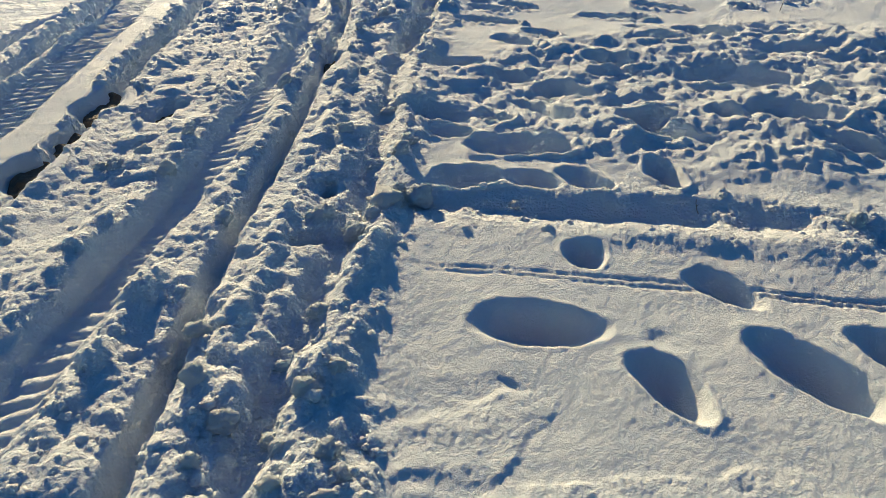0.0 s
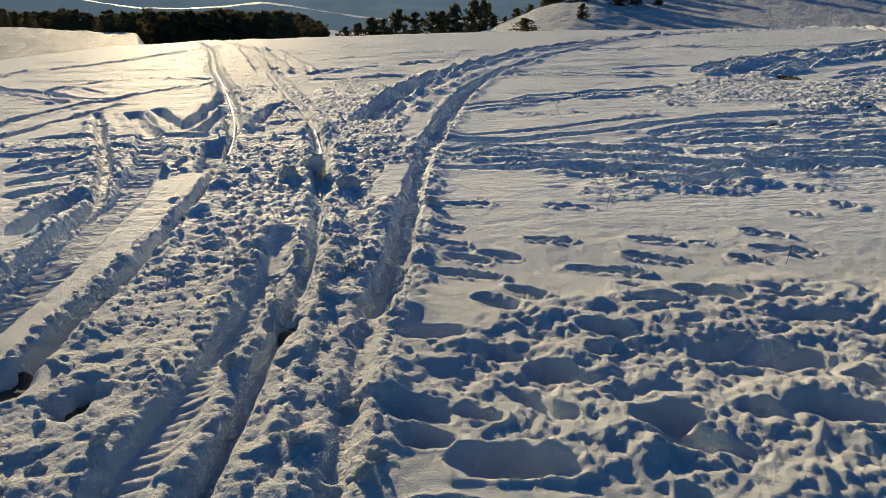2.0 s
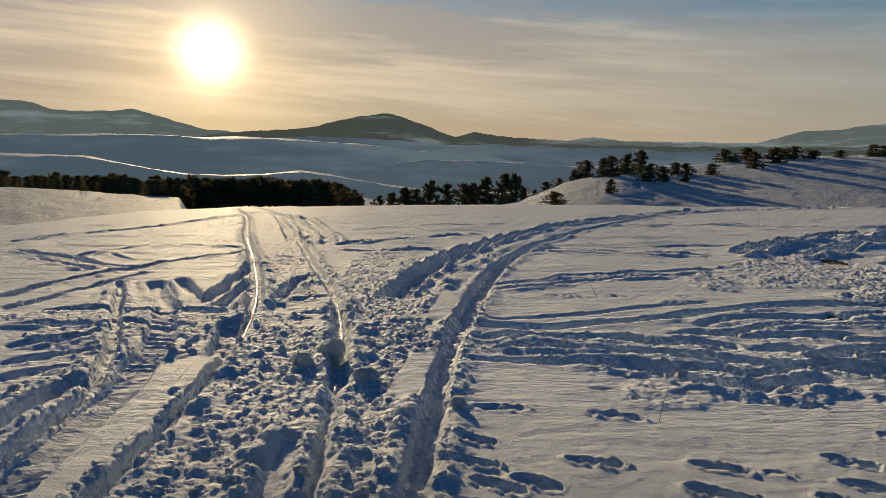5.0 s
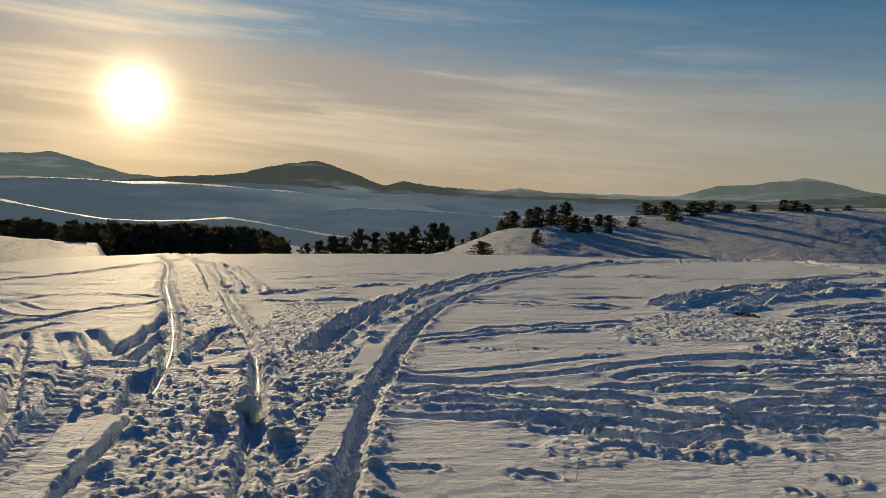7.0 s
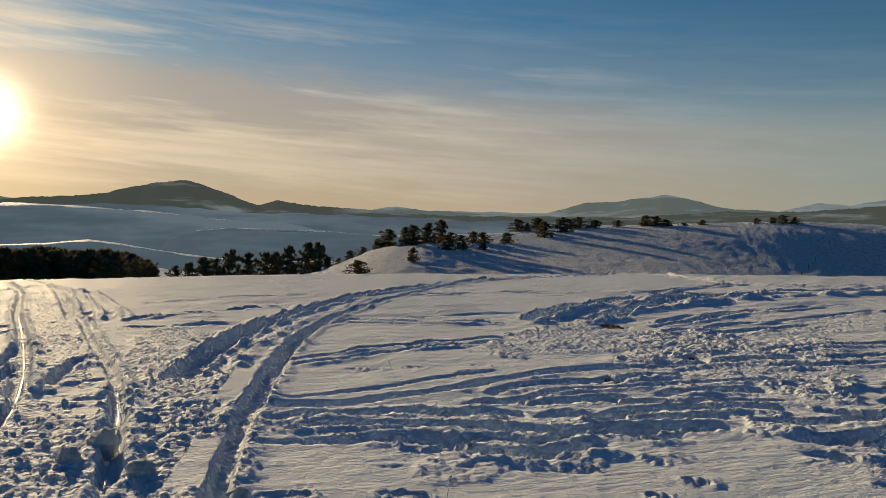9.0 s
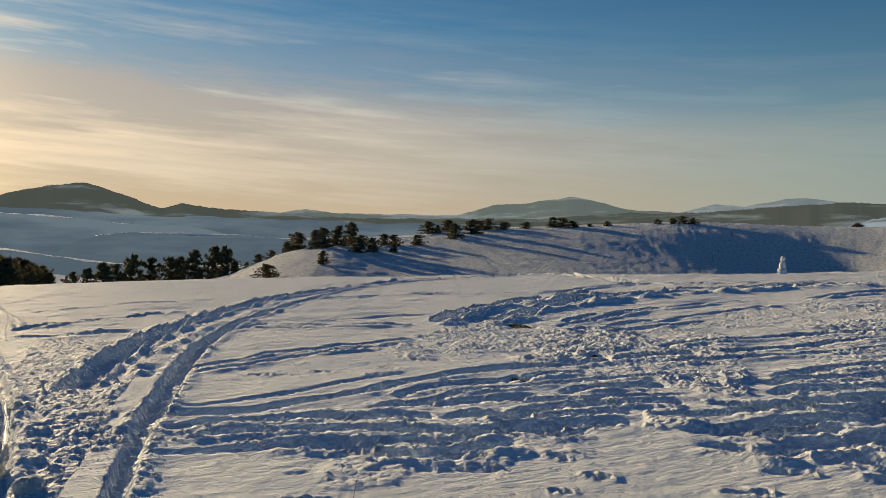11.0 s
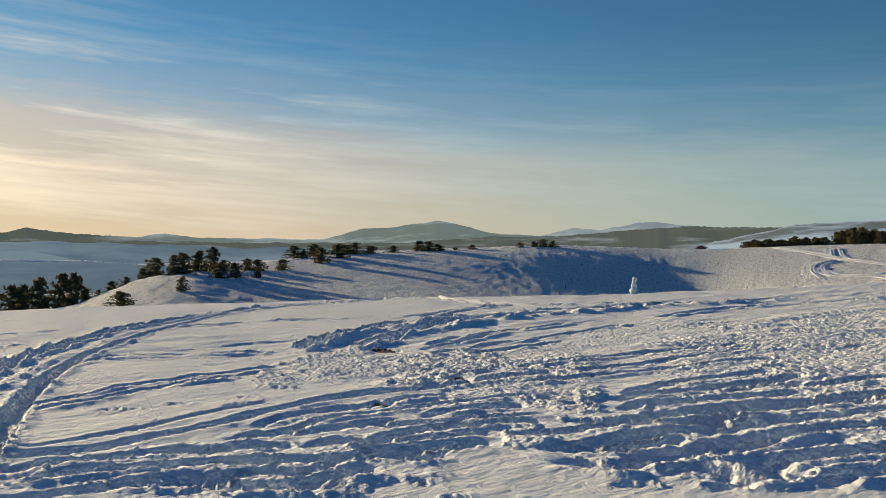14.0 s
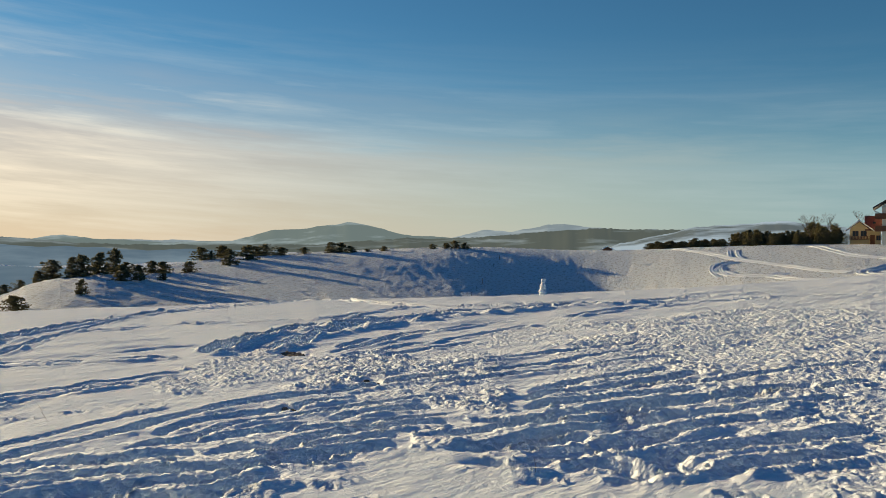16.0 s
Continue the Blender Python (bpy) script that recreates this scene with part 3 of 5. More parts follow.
# the bundle of tracks that runs off to the right
rut([(0.14, 9.86), (0.6, 9.81), (1.13, 9.93), (1.73, 10.17), (2.43, 10.51), (3.13, 10.71)], 0.10, 0.10, 0.015, 0.04, broken=0.15, wobble=0.3)
rut([(0.14, 9.5), (0.58, 9.39), (1.06, 9.31), (1.62, 9.52), (2.23, 9.7), (2.73, 9.95), (3.75, 10.34), (4.5, 10.33), (4.97, 10.17), (6.08, 10.22), (6.85, 10.03)], 0.24, 0.15, 0.02, 0.05, broken=0.25, floor=0.1, wobble=0.4)
rut([(2.47, 9.25), (3.05, 9.55), (3.86, 9.57), (4.38, 9.62), (4.96, 9.6)], 0.14, 0.11, 0.025, 0.045, broken=0.45, floor=0.15, wobble=0.5)
rut([(2.05, 8.95), (2.56, 8.8), (3.3, 9.19), (3.95, 9.17), (4.58, 9.07), (5.25, 8.96), (5.64, 8.71)], 0.14, 0.11, 0.025, 0.045, broken=0.45, floor=0.15, wobble=0.5)
rut([(2.59, 8.72), (3.42, 8.58), (3.87, 8.63)], 0.14, 0.11, 0.025, 0.045, broken=0.45, floor=0.15, wobble=0.5)
rut([(4.03, 8.69), (4.66, 8.61), (5.22, 8.39)], 0.20, 0.13, 0.03, 0.05, broken=0.5, floor=0.15, wobble=0.5)
rut([(6.0, 7.97), (6.66, 7.93), (7.34, 7.86), (7.86, 7.79), (8.84, 7.69)], 0.20, 0.13, 0.03, 0.05, broken=0.5, floor=0.15, wobble=0.5)
rut([(3.37, 8.48), (3.88, 8.28), (4.64, 8.04), (5.14, 7.89)], 0.14, 0.11, 0.025, 0.045, broken=0.45, floor=0.15, wobble=0.5)
rut([(5.7, 7.59), (6.21, 7.47), (6.51, 7.4), (7.0, 7.27), (7.89, 7.0)], 0.20, 0.13, 0.03, 0.05, broken=0.5, floor=0.15, wobble=0.5)
rut([(2.57, 8.17), (2.88, 8.14), (3.11, 7.91), (3.66, 7.98), (3.96, 7.97), (4.46, 7.78), (4.86, 7.62)], 0.20, 0.13, 0.03, 0.05, broken=0.5, floor=0.15, wobble=0.5)
rut([(5.0, 7.62), (5.14, 7.3), (5.3, 7.06), (5.78, 6.97), (6.3, 6.78), (7.23, 6.51)], 0.20, 0.13, 0.03, 0.05, broken=0.5, floor=0.15, wobble=0.5)
rut([(0.2, 8.93), (0.77, 8.78), (1.2, 8.81), (1.59, 8.74), (1.93, 8.45), (2.31, 8.35), (2.64, 8.23)], 0.20, 0.13, 0.035, 0.05, broken=0.6, floor=0.3, wobble=0.6)
rut([(2.93, 7.72), (3.24, 7.71), (3.57, 7.59), (4.01, 7.56), (4.19, 7.46)], 0.20, 0.13, 0.03, 0.05, broken=0.5, floor=0.15, wobble=0.5)
rut([(4.19, 7.28), (4.41, 7.17), (4.87, 7.05), (5.25, 6.98), (5.69, 6.67), (6.3, 6.54), (6.75, 6.16)], 0.14, 0.11, 0.025, 0.045, broken=0.45, floor=0.15, wobble=0.5)
rut([(0.32, 8.42), (0.95, 8.3), (1.39, 8.21), (1.83, 8.05), (2.23, 7.77), (2.63, 7.5), (2.94, 7.41), (3.31, 7.3), (3.63, 7.2), (4.0, 7.17)], 0.20, 0.13, 0.035, 0.05, broken=0.6, floor=0.3, wobble=0.6)
rut([(4.06, 6.68), (4.32, 6.66), (4.64, 6.63), (5.04, 6.54), (5.38, 6.5), (5.8, 6.35), (6.1, 6.14)], 0.20, 0.13, 0.03, 0.05, broken=0.5, floor=0.15, wobble=0.5)
rut([(1.33, 7.85), (1.72, 7.58), (2.09, 7.46), (2.29, 7.23), (2.5, 7.29), (2.79, 7.41), (3.18, 7.07), (3.5, 6.99)], 0.20, 0.13, 0.035, 0.05, broken=0.6, floor=0.3, wobble=0.6)
rut([(0.9, 7.82), (1.3, 7.67), (1.73, 7.29), (1.99, 7.0), (2.18, 6.93), (2.5, 6.94), (2.83, 6.95)], 0.20, 0.13, 0.035, 0.05, broken=0.6, floor=0.3, wobble=0.6)
rut([(0.05, 7.97), (0.35, 7.92), (0.7, 7.8), (1.06, 7.72), (1.45, 7.58)], 0.13, 0.10, 0.01, 0.04, broken=0.15, wobble=0.3)
rut([(4.17, 6.61), (4.59, 6.37), (4.98, 6.29), (5.33, 6.21)], 0.20, 0.13, 0.03, 0.05, broken=0.5, floor=0.15, wobble=0.5)
rut([(4.4, 6.22), (4.73, 6.02), (5.01, 5.94), (5.29, 5.73)], 0.20, 0.085, 0.03, 0.08, broken=0.5, floor=0.15, wobble=0.5)
rut([(3.98, 6.4), (4.1, 6.12), (4.22, 5.83), (4.49, 5.72)], 0.20, 0.075, 0.03, 0.08, broken=0.6, floor=0.3, wobble=0.6)
rut([(4.99, 5.89), (5.38, 5.71), (5.82, 5.81), (6.19, 5.75)], 0.20, 0.085, 0.03, 0.08, broken=0.5, floor=0.15, wobble=0.5)
rut([(4.3, 5.64), (4.64, 5.55), (4.72, 5.2), (4.91, 4.81)], 0.20, 0.075, 0.03, 0.08, broken=0.6, floor=0.3, wobble=0.6)
rut([(5.1, 5.52), (5.21, 5.33), (5.47, 5.22)], 0.20, 0.075, 0.03, 0.08, broken=0.6, floor=0.3, wobble=0.6)
rut([(4.78, 5.21), (5.08, 5.14), (5.17, 5.01)], 0.20, 0.075, 0.03, 0.08, broken=0.6, floor=0.3, wobble=0.6)
rut([(6.34, 8.27), (6.75, 8.27), (7.51, 8.43), (8.2, 8.31), (8.88, 8.23)], 0.14, 0.11, 0.025, 0.045, broken=0.45, floor=0.15, wobble=0.5)
rut([(5.91, 9.71), (6.5, 9.58), (7.34, 9.5), (8.12, 9.31), (9.28, 9.24), (9.99, 8.93)], 0.14, 0.11, 0.025, 0.045, broken=0.45, floor=0.15, wobble=0.5)
rut([(7.03, 10.02), (7.75, 9.97), (8.79, 9.98), (9.92, 10.0), (10.8, 9.75)], 0.14, 0.11, 0.025, 0.045, broken=0.45, floor=0.15, wobble=0.5)
rut([(6.7, 10.86), (7.67, 10.97), (8.34, 10.89), (9.53, 10.73), (10.98, 10.39)], 0.14, 0.11, 0.025, 0.045, broken=0.45, floor=0.15, wobble=0.5)
rut([(7.21, 7.6), (7.85, 7.56), (8.37, 7.34)], 0.14, 0.11, 0.025, 0.045, broken=0.45, floor=0.15, wobble=0.5)
rut([(5.73, 6.59), (6.15, 6.35), (6.51, 5.99)], 0.14, 0.11, 0.025, 0.045, broken=0.45, floor=0.15, wobble=0.5)
rut([(5.66, 7.26), (6.0, 6.97), (6.42, 6.91), (6.9, 6.73), (7.32, 6.57), (8.06, 6.47), (8.77, 6.17)], 0.20, 0.13, 0.03, 0.05, broken=0.5, floor=0.15, wobble=0.5)
rut([(5.45, 6.29), (6.0, 6.2), (6.49, 6.21), (7.23, 5.98), (7.74, 5.76), (8.26, 5.47)], 0.20, 0.085, 0.03, 0.08, broken=0.5, floor=0.15, wobble=0.5)
rut([(4.92, 6.11), (5.35, 5.94), (5.9, 5.81), (6.56, 5.76), (7.06, 5.47), (7.54, 5.31)], 0.20, 0.075, 0.03, 0.08, broken=0.6, floor=0.3, wobble=0.6)
rut([(4.84, 5.33), (5.38, 5.24), (5.89, 5.09), (6.37, 4.86), (7.11, 4.66)], 0.20, 0.075, 0.03, 0.08, broken=0.6, floor=0.3, wobble=0.6)
rut([(4.17, 6.0), (4.61, 5.86), (4.98, 5.73), (5.49, 5.65)], 0.20, 0.075, 0.03, 0.08, broken=0.6, floor=0.3, wobble=0.6)
rut([(4.89, 4.77), (5.45, 4.71), (5.86, 4.52), (6.48, 4.35)], 0.20, 0.075, 0.03, 0.08, broken=0.6, floor=0.3, wobble=0.6)
rut([(4.43, 5.22), (4.81, 5.04), (5.21, 4.96)], 0.20, 0.075, 0.03, 0.08, broken=0.6, floor=0.3, wobble=0.6)
rut([(7.83, 7.33), (8.62, 7.13), (9.69, 6.9), (10.78, 6.42)], 0.14, 0.11, 0.025, 0.045, broken=0.45, floor=0.15, wobble=0.5)
rut([(7.58, 6.41), (8.35, 6.12), (9.36, 5.74)], 0.14, 0.11, 0.025, 0.045, broken=0.45, floor=0.15, wobble=0.5)
# single tracks over the smooth field
rut([(0.52, 12.6), (1.16, 12.88), (1.74, 13.42), (2.48, 13.52), (3.24, 13.82), (4.29, 13.95)], 0.13, 0.08, 0.035, 0.05, broken=0.45, wobble=0.6)
rut([(0.58, 12.17), (1.41, 12.51), (2.22, 12.97), (3.08, 13.17), (4.08, 13.6)], 0.13, 0.08, 0.035, 0.05, broken=0.45, wobble=0.6)
rut([(1.37, 17.16), (2.32, 17.95), (3.3, 17.28), (4.11, 16.51), (4.95, 15.96)], 0.13, 0.08, 0.035, 0.05, broken=0.45, wobble=0.6)
rut([(1.51, 17.71), (2.36, 17.41), (3.46, 16.5), (4.38, 15.89)], 0.10, 0.06, 0.02, 0.05, broken=0.3, wobble=0.5)
rut([(3.14, 18.25), (3.92, 18.07), (5.04, 18.19), (5.92, 17.78)], 0.10, 0.06, 0.02, 0.05, broken=0.3, wobble=0.5)
# the loop
rut([(5.57, 16.29), (6.44, 17.45), (7.68, 18.81), (9.01, 19.73), (10.46, 20.62), (12.34, 21.69)], 0.60, 0.26, 0.09, 0.10, broken=0.9, floor=0.2, wobble=0.3)
rut([(6.68, 15.62), (7.59, 16.76), (8.94, 18.05), (10.79, 19.38), (12.94, 20.53), (14.88, 20.76), (16.52, 19.96), (18.51, 19.06), (20.61, 17.49)], 0.55, 0.26, 0.05, 0.10, broken=0.6, floor=0.15, wobble=0.3)
rut([(6.92, 14.19), (8.08, 14.77), (9.63, 15.56), (11.65, 16.29), (13.11, 16.46)], 0.18, 0.08, 0.03, 0.05, broken=0.4, wobble=0.6)
rut([(6.7, 13.37), (7.97, 13.79), (9.44, 14.11), (11.03, 14.55), (12.61, 15.14)], 0.18, 0.08, 0.03, 0.05, broken=0.4, wobble=0.6)
rut([(7.2, 12.91), (8.28, 13.0), (9.57, 13.25)], 0.18, 0.08, 0.03, 0.05, broken=0.4, wobble=0.6)
rut([(7.31, 14.71), (8.67, 15.55), (10.64, 16.17)], 0.18, 0.08, 0.03, 0.05, broken=0.4, wobble=0.6)
rut([(14.31, 15.86), (16.81, 16.28), (19.04, 16.16), (21.37, 15.55), (22.94, 14.17), (23.73, 12.65)], 0.30, 0.10, 0.04, 0.07, broken=0.5, wobble=0.8)
rut([(16.13, 20.2), (18.21, 19.89), (19.35, 18.56), (22.28, 17.6), (24.85, 16.22)], 0.30, 0.10, 0.05, 0.07, broken=0.6, wobble=0.8)
rut([(11.44, 33.64), (14.8, 34.13), (17.7, 34.22), (16.64, 30.26), (16.05, 25.21), (16.31, 22.36), (18.86, 20.08)], 0.34, 0.10, 0.06, 0.08, broken=0.6, floor=0.2, wobble=0.8)
rut([(4.92, 25.62), (7.14, 25.48), (9.22, 24.14), (11.36, 22.68), (13.57, 23.76), (15.78, 24.45)], 0.26, 0.07, 0.05, 0.08, broken=0.6, wobble=0.9)
# snow thrown up on the far banks of the deep trenches
ridge([(5.25, 15.38), (6.02, 16.37), (7.25, 17.81), (8.49, 18.64), (9.63, 19.08), (11.09, 19.61), (13.5, 20.0)], 0.22, 0.11, 0.8)
ridge([(5.8, 14.82), (6.55, 15.34), (7.31, 16.18), (8.35, 16.94), (9.91, 17.88), (11.61, 18.53), (13.46, 18.65), (17.0, 18.2), (21.0, 17.0)], 0.20, 0.09, 0.6)
ridge([(-0.74, 12.99), (-0.19, 16.5), (0.56, 19.38), (1.92, 23.2), (4.24, 28.06), (6.8, 31.04), (10.0, 34.6)], 0.22, 0.08, 0.8)
# the churned ground round the loop and beyond
broken_ground(5.33, 14.59, 0.75, 3.84, -43, 0.8, 0.0)
broken_ground(4.96, 12.69, 1.54, 1.30, -41, 0.75, 0.0)
broken_ground(6.18, 12.04, 0.96, 1.68, -42, 1.0, 0.0)
broken_ground(5.77, 10.84, 0.31, 0.81, -40, 0.9, 0.0)
broken_ground(7.22, 10.51, 0.78, 1.63, -41, 0.75, 0.0)
broken_ground(5.7, 8.39, 0.39, 0.88, -37, 0.9, 0.0)
broken_ground(12.59, 13.07, 2.28, 1.72, -49, 0.6, 0.0)
broken_ground(10.47, 10.78, 1.62, 1.43, -44, 0.8, 0.0)
broken_ground(10.9, 13.56, 0.90, 3.78, -62, 0.5, 0.0)
broken_ground(14.99, 11.41, 2.93, 4.18, -66, 0.75, 0.0)
broken_ground(9.95, 8.42, 2.36, 2.91, -56, 0.6, 0.0)
broken_ground(9.53, 6.71, 0.84, 5.75, -53, 0.6, 0.0)
broken_ground(6.22, 9.9, 0.99, 1.18, -52, 0.6, 0.0)
broken_ground(5.85, 4.69, 0.63, 1.35, -46, 0.45, 0.0)
broken_ground(4.87, 5.25, 0.60, 0.56, -45, 0.4, 0.0)
broken_ground(1.57, 7.71, 1.58, 0.43, -33, 0.5, 0.0)
broken_ground(1.99, 7.0, 0.85, 0.27, -33, 0.5, 0.0)
broken_ground(2.43, 8.06, 0.72, 0.32, -34, 0.5, 0.0)
broken_ground(4.32, 7.09, 0.26, 0.50, -35, 0.7, 0.0)
broken_ground(4.97, 5.57, 0.62, 0.57, -33, 0.5, 0.0)
broken_ground(9.29, 8.36, 0.28, 0.91, -41, 0.9, 0.0)
broken_ground(1.48, 6.79, 0.34, 0.37, -6, 0.5, 0.0)
# ground at the walker's feet
rut([(-0.22, 2.52), (0.4, 2.41), (0.85, 2.31), (1.35, 2.14), (2.2, 1.8)], 0.12, 0.055, 0.010, 0.28, broken=0.5, floor=0.6, fade=0.1)
for dy in (0.0, 0.03):
    rut([(-0.2, 2.07 + dy), (0.33, 1.965 + dy), (1.2, 1.75 + dy), (2.0, 1.5 + dy)], 0.012, 0.008, 0.002, 0.01, broken=0)
hollow(0.23, 1.74, 0.34, 0.17, -12, 0.10, bowl=True, ragged=0.34)
hollow(0.41, 2.09, 0.16, 0.12, -80, 0.07, bowl=True, ragged=0.34)
hollow(0.78, 1.88, 0.24, 0.12, -50, 0.09, bowl=True, ragged=0.34)
hollow(0.53, 1.465, 0.27, 0.13, -68, 0.09, bowl=True, ragged=0.34)
hollow(0.54, 1.66, 0.12, 0.08, -80, 0.008, 0.8, 0.0, bowl=True)
hollow(0.90, 1.48, 0.36, 0.15, -55, 0.10, bowl=True, ragged=0.34)
hollow(1.15, 1.52, 0.3, 0.13, -55, 0.09, bowl=True, ragged=0.34)
hollow(0.13, 1.50, 0.12, 0.04, -40, 0.006, 0.8, 0.0, bowl=True)
broken_ground(-0.1, 1.28, 0.35, 0.14, 20, 0.25)
broken_ground(0.25, 1.08, 0.6, 0.10, 0, 0.3)
DEEP = [(1.39, 3.14, 0.38, -30), (1.33, 3.62, 0.5, -22), (0.85, 3.16, 0.30, -15), (0.21, 3.27, 0.2, -30), (-0.02, 3.13, 0.22, -22), (0.07, 2.68, 0.29, -6), (0.27, 2.95, 0.36, -20), (0.49, 2.60, 0.25, -40),
        (1.65, 3.33, 0.2, -50), (1.56, 2.8, 0.32, -45), (0.78, 2.64, 0.22, -70), (0.31, 2.63, 0.26, -25), (0.31, 3.8, 0.2, -45), (0.38, 4.42, 0.3, -55), (0.54, 4.56, 0.25, -50), (1.39, 4.39, 0.24, -40),
        (0.88, 3.0, 0.26, -30), (0.82, 3.97, 0.3, -30), (0.55, 3.55, 0.28, -40), (1.1, 4.3, 0.3, -30)]
rng = random.Random(4)
for x, y, long, turn in DEEP:
    hollow(x, y, long, max(0.13, 0.5 * long), turn, rng.uniform(0.06, 0.09), 0.9, 0.008, bowl=True)
for i in range(14):
    hollow(rng.uniform(-0.1, 3.0), rng.uniform(2.8, 4.6), rng.uniform(0.2, 0.34), rng.uniform(0.1, 0.16), rng.uniform(-60, 20), rng.uniform(0.035, 0.075), 0.9, bowl=True)
broken_ground(1.2, 3.5, 1.6, 0.9, 0, 0.2)
k = np.nonzero((np.abs(X - 1.4) < 2.2) & (np.abs(Y - 3.6) < 1.6))[0]
heave = smooth(1.0, 0.7, np.hypot((X[k] - 1.5) / 1.9, (Y[k] - 3.55) / 1.15))
berm[k] += heave * (0.055 * fbm(X[k], Y[k], 2.6, 64, 3) + 0.03 * fbm(X[k], Y[k], 10.0, 65, 3) + 0.012 * fbm(X[k], Y[k], 32.0, 66, 3) + 0.02)
for x, y in ((-0.46, 2.25), (-1.34, 3.59), (-1.43, 5.21), (-1.36, 5.66), (-1.52, 6.32), (-1.04, 5.49)):
    hollow(x, y, rng.uniform(0.16, 0.26), rng.uniform(0.10, 0.15), rng.uniform(30, 110), rng.uniform(0.06, 0.09), 0.9, bowl=True)
# single footprints on the smooth field: place, length and turn
PRINTS = [(0.33, 6.5, 0.34, -12), (1.05, 6.28, 0.33, -25), (0.77, 5.46, 0.31, -27), (1.39, 5.35, 0.29, -31), (1.66, 5.24, 0.14, -26), (2.54, 5.8, 0.19, -43), (2.09, 5.41, 0.27, -41), (2.05, 5.04, 0.33, -30),
          (1.3, 5.0, 0.37, -35), (0.98, 4.84, 0.42, -25), (0.15, 5.88, 0.26, -30), (0.15, 5.51, 0.26, -28), (0.24, 5.2, 0.30, -40), (0.44, 5.22, 0.26, -40), (0.21, 4.91, 0.41, -25), (0.36, 4.38, 0.32, -55),
          (0.53, 4.53, 0.3, -50), (1.38, 4.35, 0.33, -35), (1.79, 4.89, 0.2, -40), (2.88, 6.48, 0.2, -60), (2.9, 5.96, 0.24, -60)]
SMALL = [(2.16, 11.38, 0.34, -40), (2.88, 11.25, 0.42, -40), (3.58, 11.68, 0.44, -45), (1.5, 11.51, 0.5, -40), (2.73, 10.76, 0.33, -11), (4.0, 5.5, 0.3, -40), (4.45, 5.1, 0.3, -50), (3.5, 5.3, 0.28, -30), (4.7, 4.4, 0.3, -60)]
for x, y, long, turn in PRINTS + SMALL:
    deep = rng.uniform(0.06, 0.085) if y < 8 else 0.05
    hollow(x, y, 0.9 * long, min(0.105, 0.4 * long), turn, 0.68 * deep, 0.5, 0.010)
    if long > 0.25:
        c, q = math.cos(radians(turn)), math.sin(radians(turn))
        hollow(x + 0.36 * long * c, y + 0.36 * long * q, 0.5 * long, 0.1, turn + rng.uniform(-20, 20), deep * 0.7, 0.6, 0.012)
    broken_ground(x, y, 0.55 * long, 0.10, turn, 0.2)
for i in range(26):
    x = 1.1 + 1.3 * rng.random()
    hollow(x, 7.35 - 0.4 * (x - 1.1) + rng.uniform(-0.45, 0.1), rng.uniform(0.15, 0.3), 0.09, rng.uniform(-30, 10), 0.035, 0.5, bowl=True)
for i in range(170):
    r, a = 9 + 30 * rng.random() ** 0.8, radians(rng.uniform(-22, 34))
    hollow(r * math.sin(a), r * math.cos(a), rng.uniform(0.10, 0.26), rng.uniform(0.07, 0.12), rng.uniform(-50, 20), rng.uniform(0.02, 0.045), 0.6, 0.008)
for i in range(60):
    r, a = rng.uniform(22, 48), radians(rng.uniform(-14, 30))
    hollow(r * math.sin(a), r * math.cos(a), 0.45, 0.2, rng.uniform(-30, 30), 0.06, 0.5)

# blocks of untouched snow left standing between the ruts
for x, y, long, wide, turn in ((-0.24, 7.45, 1.35, 0.25, 84), (-0.03, 10.9, 2.1, 0.28, 84), (-1.97, 4.9, 6.4, 0.19, 91.5), (-1.98, 7.5, 0.9, 0.16, 96), (-1.35, 10.3, 0.45, 0.5, 5), (-1.25, 9.75, 0.55, 0.4, 10), (-1.62, 11.9, 1.5, 0.22, 105)):
    c, q = math.cos(radians(turn)), math.sin(radians(turn))
    k = np.nonzero((np.abs(X - x) < long) & (np.abs(Y - y) < long))[0]
    e = np.maximum(np.abs(c * (WX[k] - x) + q * (WY[k] - y)) / long, np.abs(c * (WY[k] - y) - q * (WX[k] - x)) / wide) * 2
    whole = smooth(1.12, 0.98, e)
    churn[k] *= 1 - whole
    berm[k] = berm[k] * (1 - whole) + (0.035 if y > 7 else 0.010) * whole

# bare places where wheels dug down to the soil
BARE = [(-1.73, 3.75, 0.15), (-1.73, 3.3, 0.1), (-1.75, 2.95, 0.13), (-1.36, 3.55, 0.09), (-0.46, 2.62, 0.05), (-0.64, 4.2, 0.08), (6.45, 14.75, 0.3), (5.69, 10.66, 0.17), (4.05, 9.62, 0.12)]
for x, y, s in BARE:
    hollow(x, y, 3.4 * s, 1.3 * s, 88, 0.12, 0.9, 0.0, bowl=True)
    k = np.nonzero(np.hypot(X - x, Y - y) < 1.4 * s)[0]
    churn[k] *= 0.3

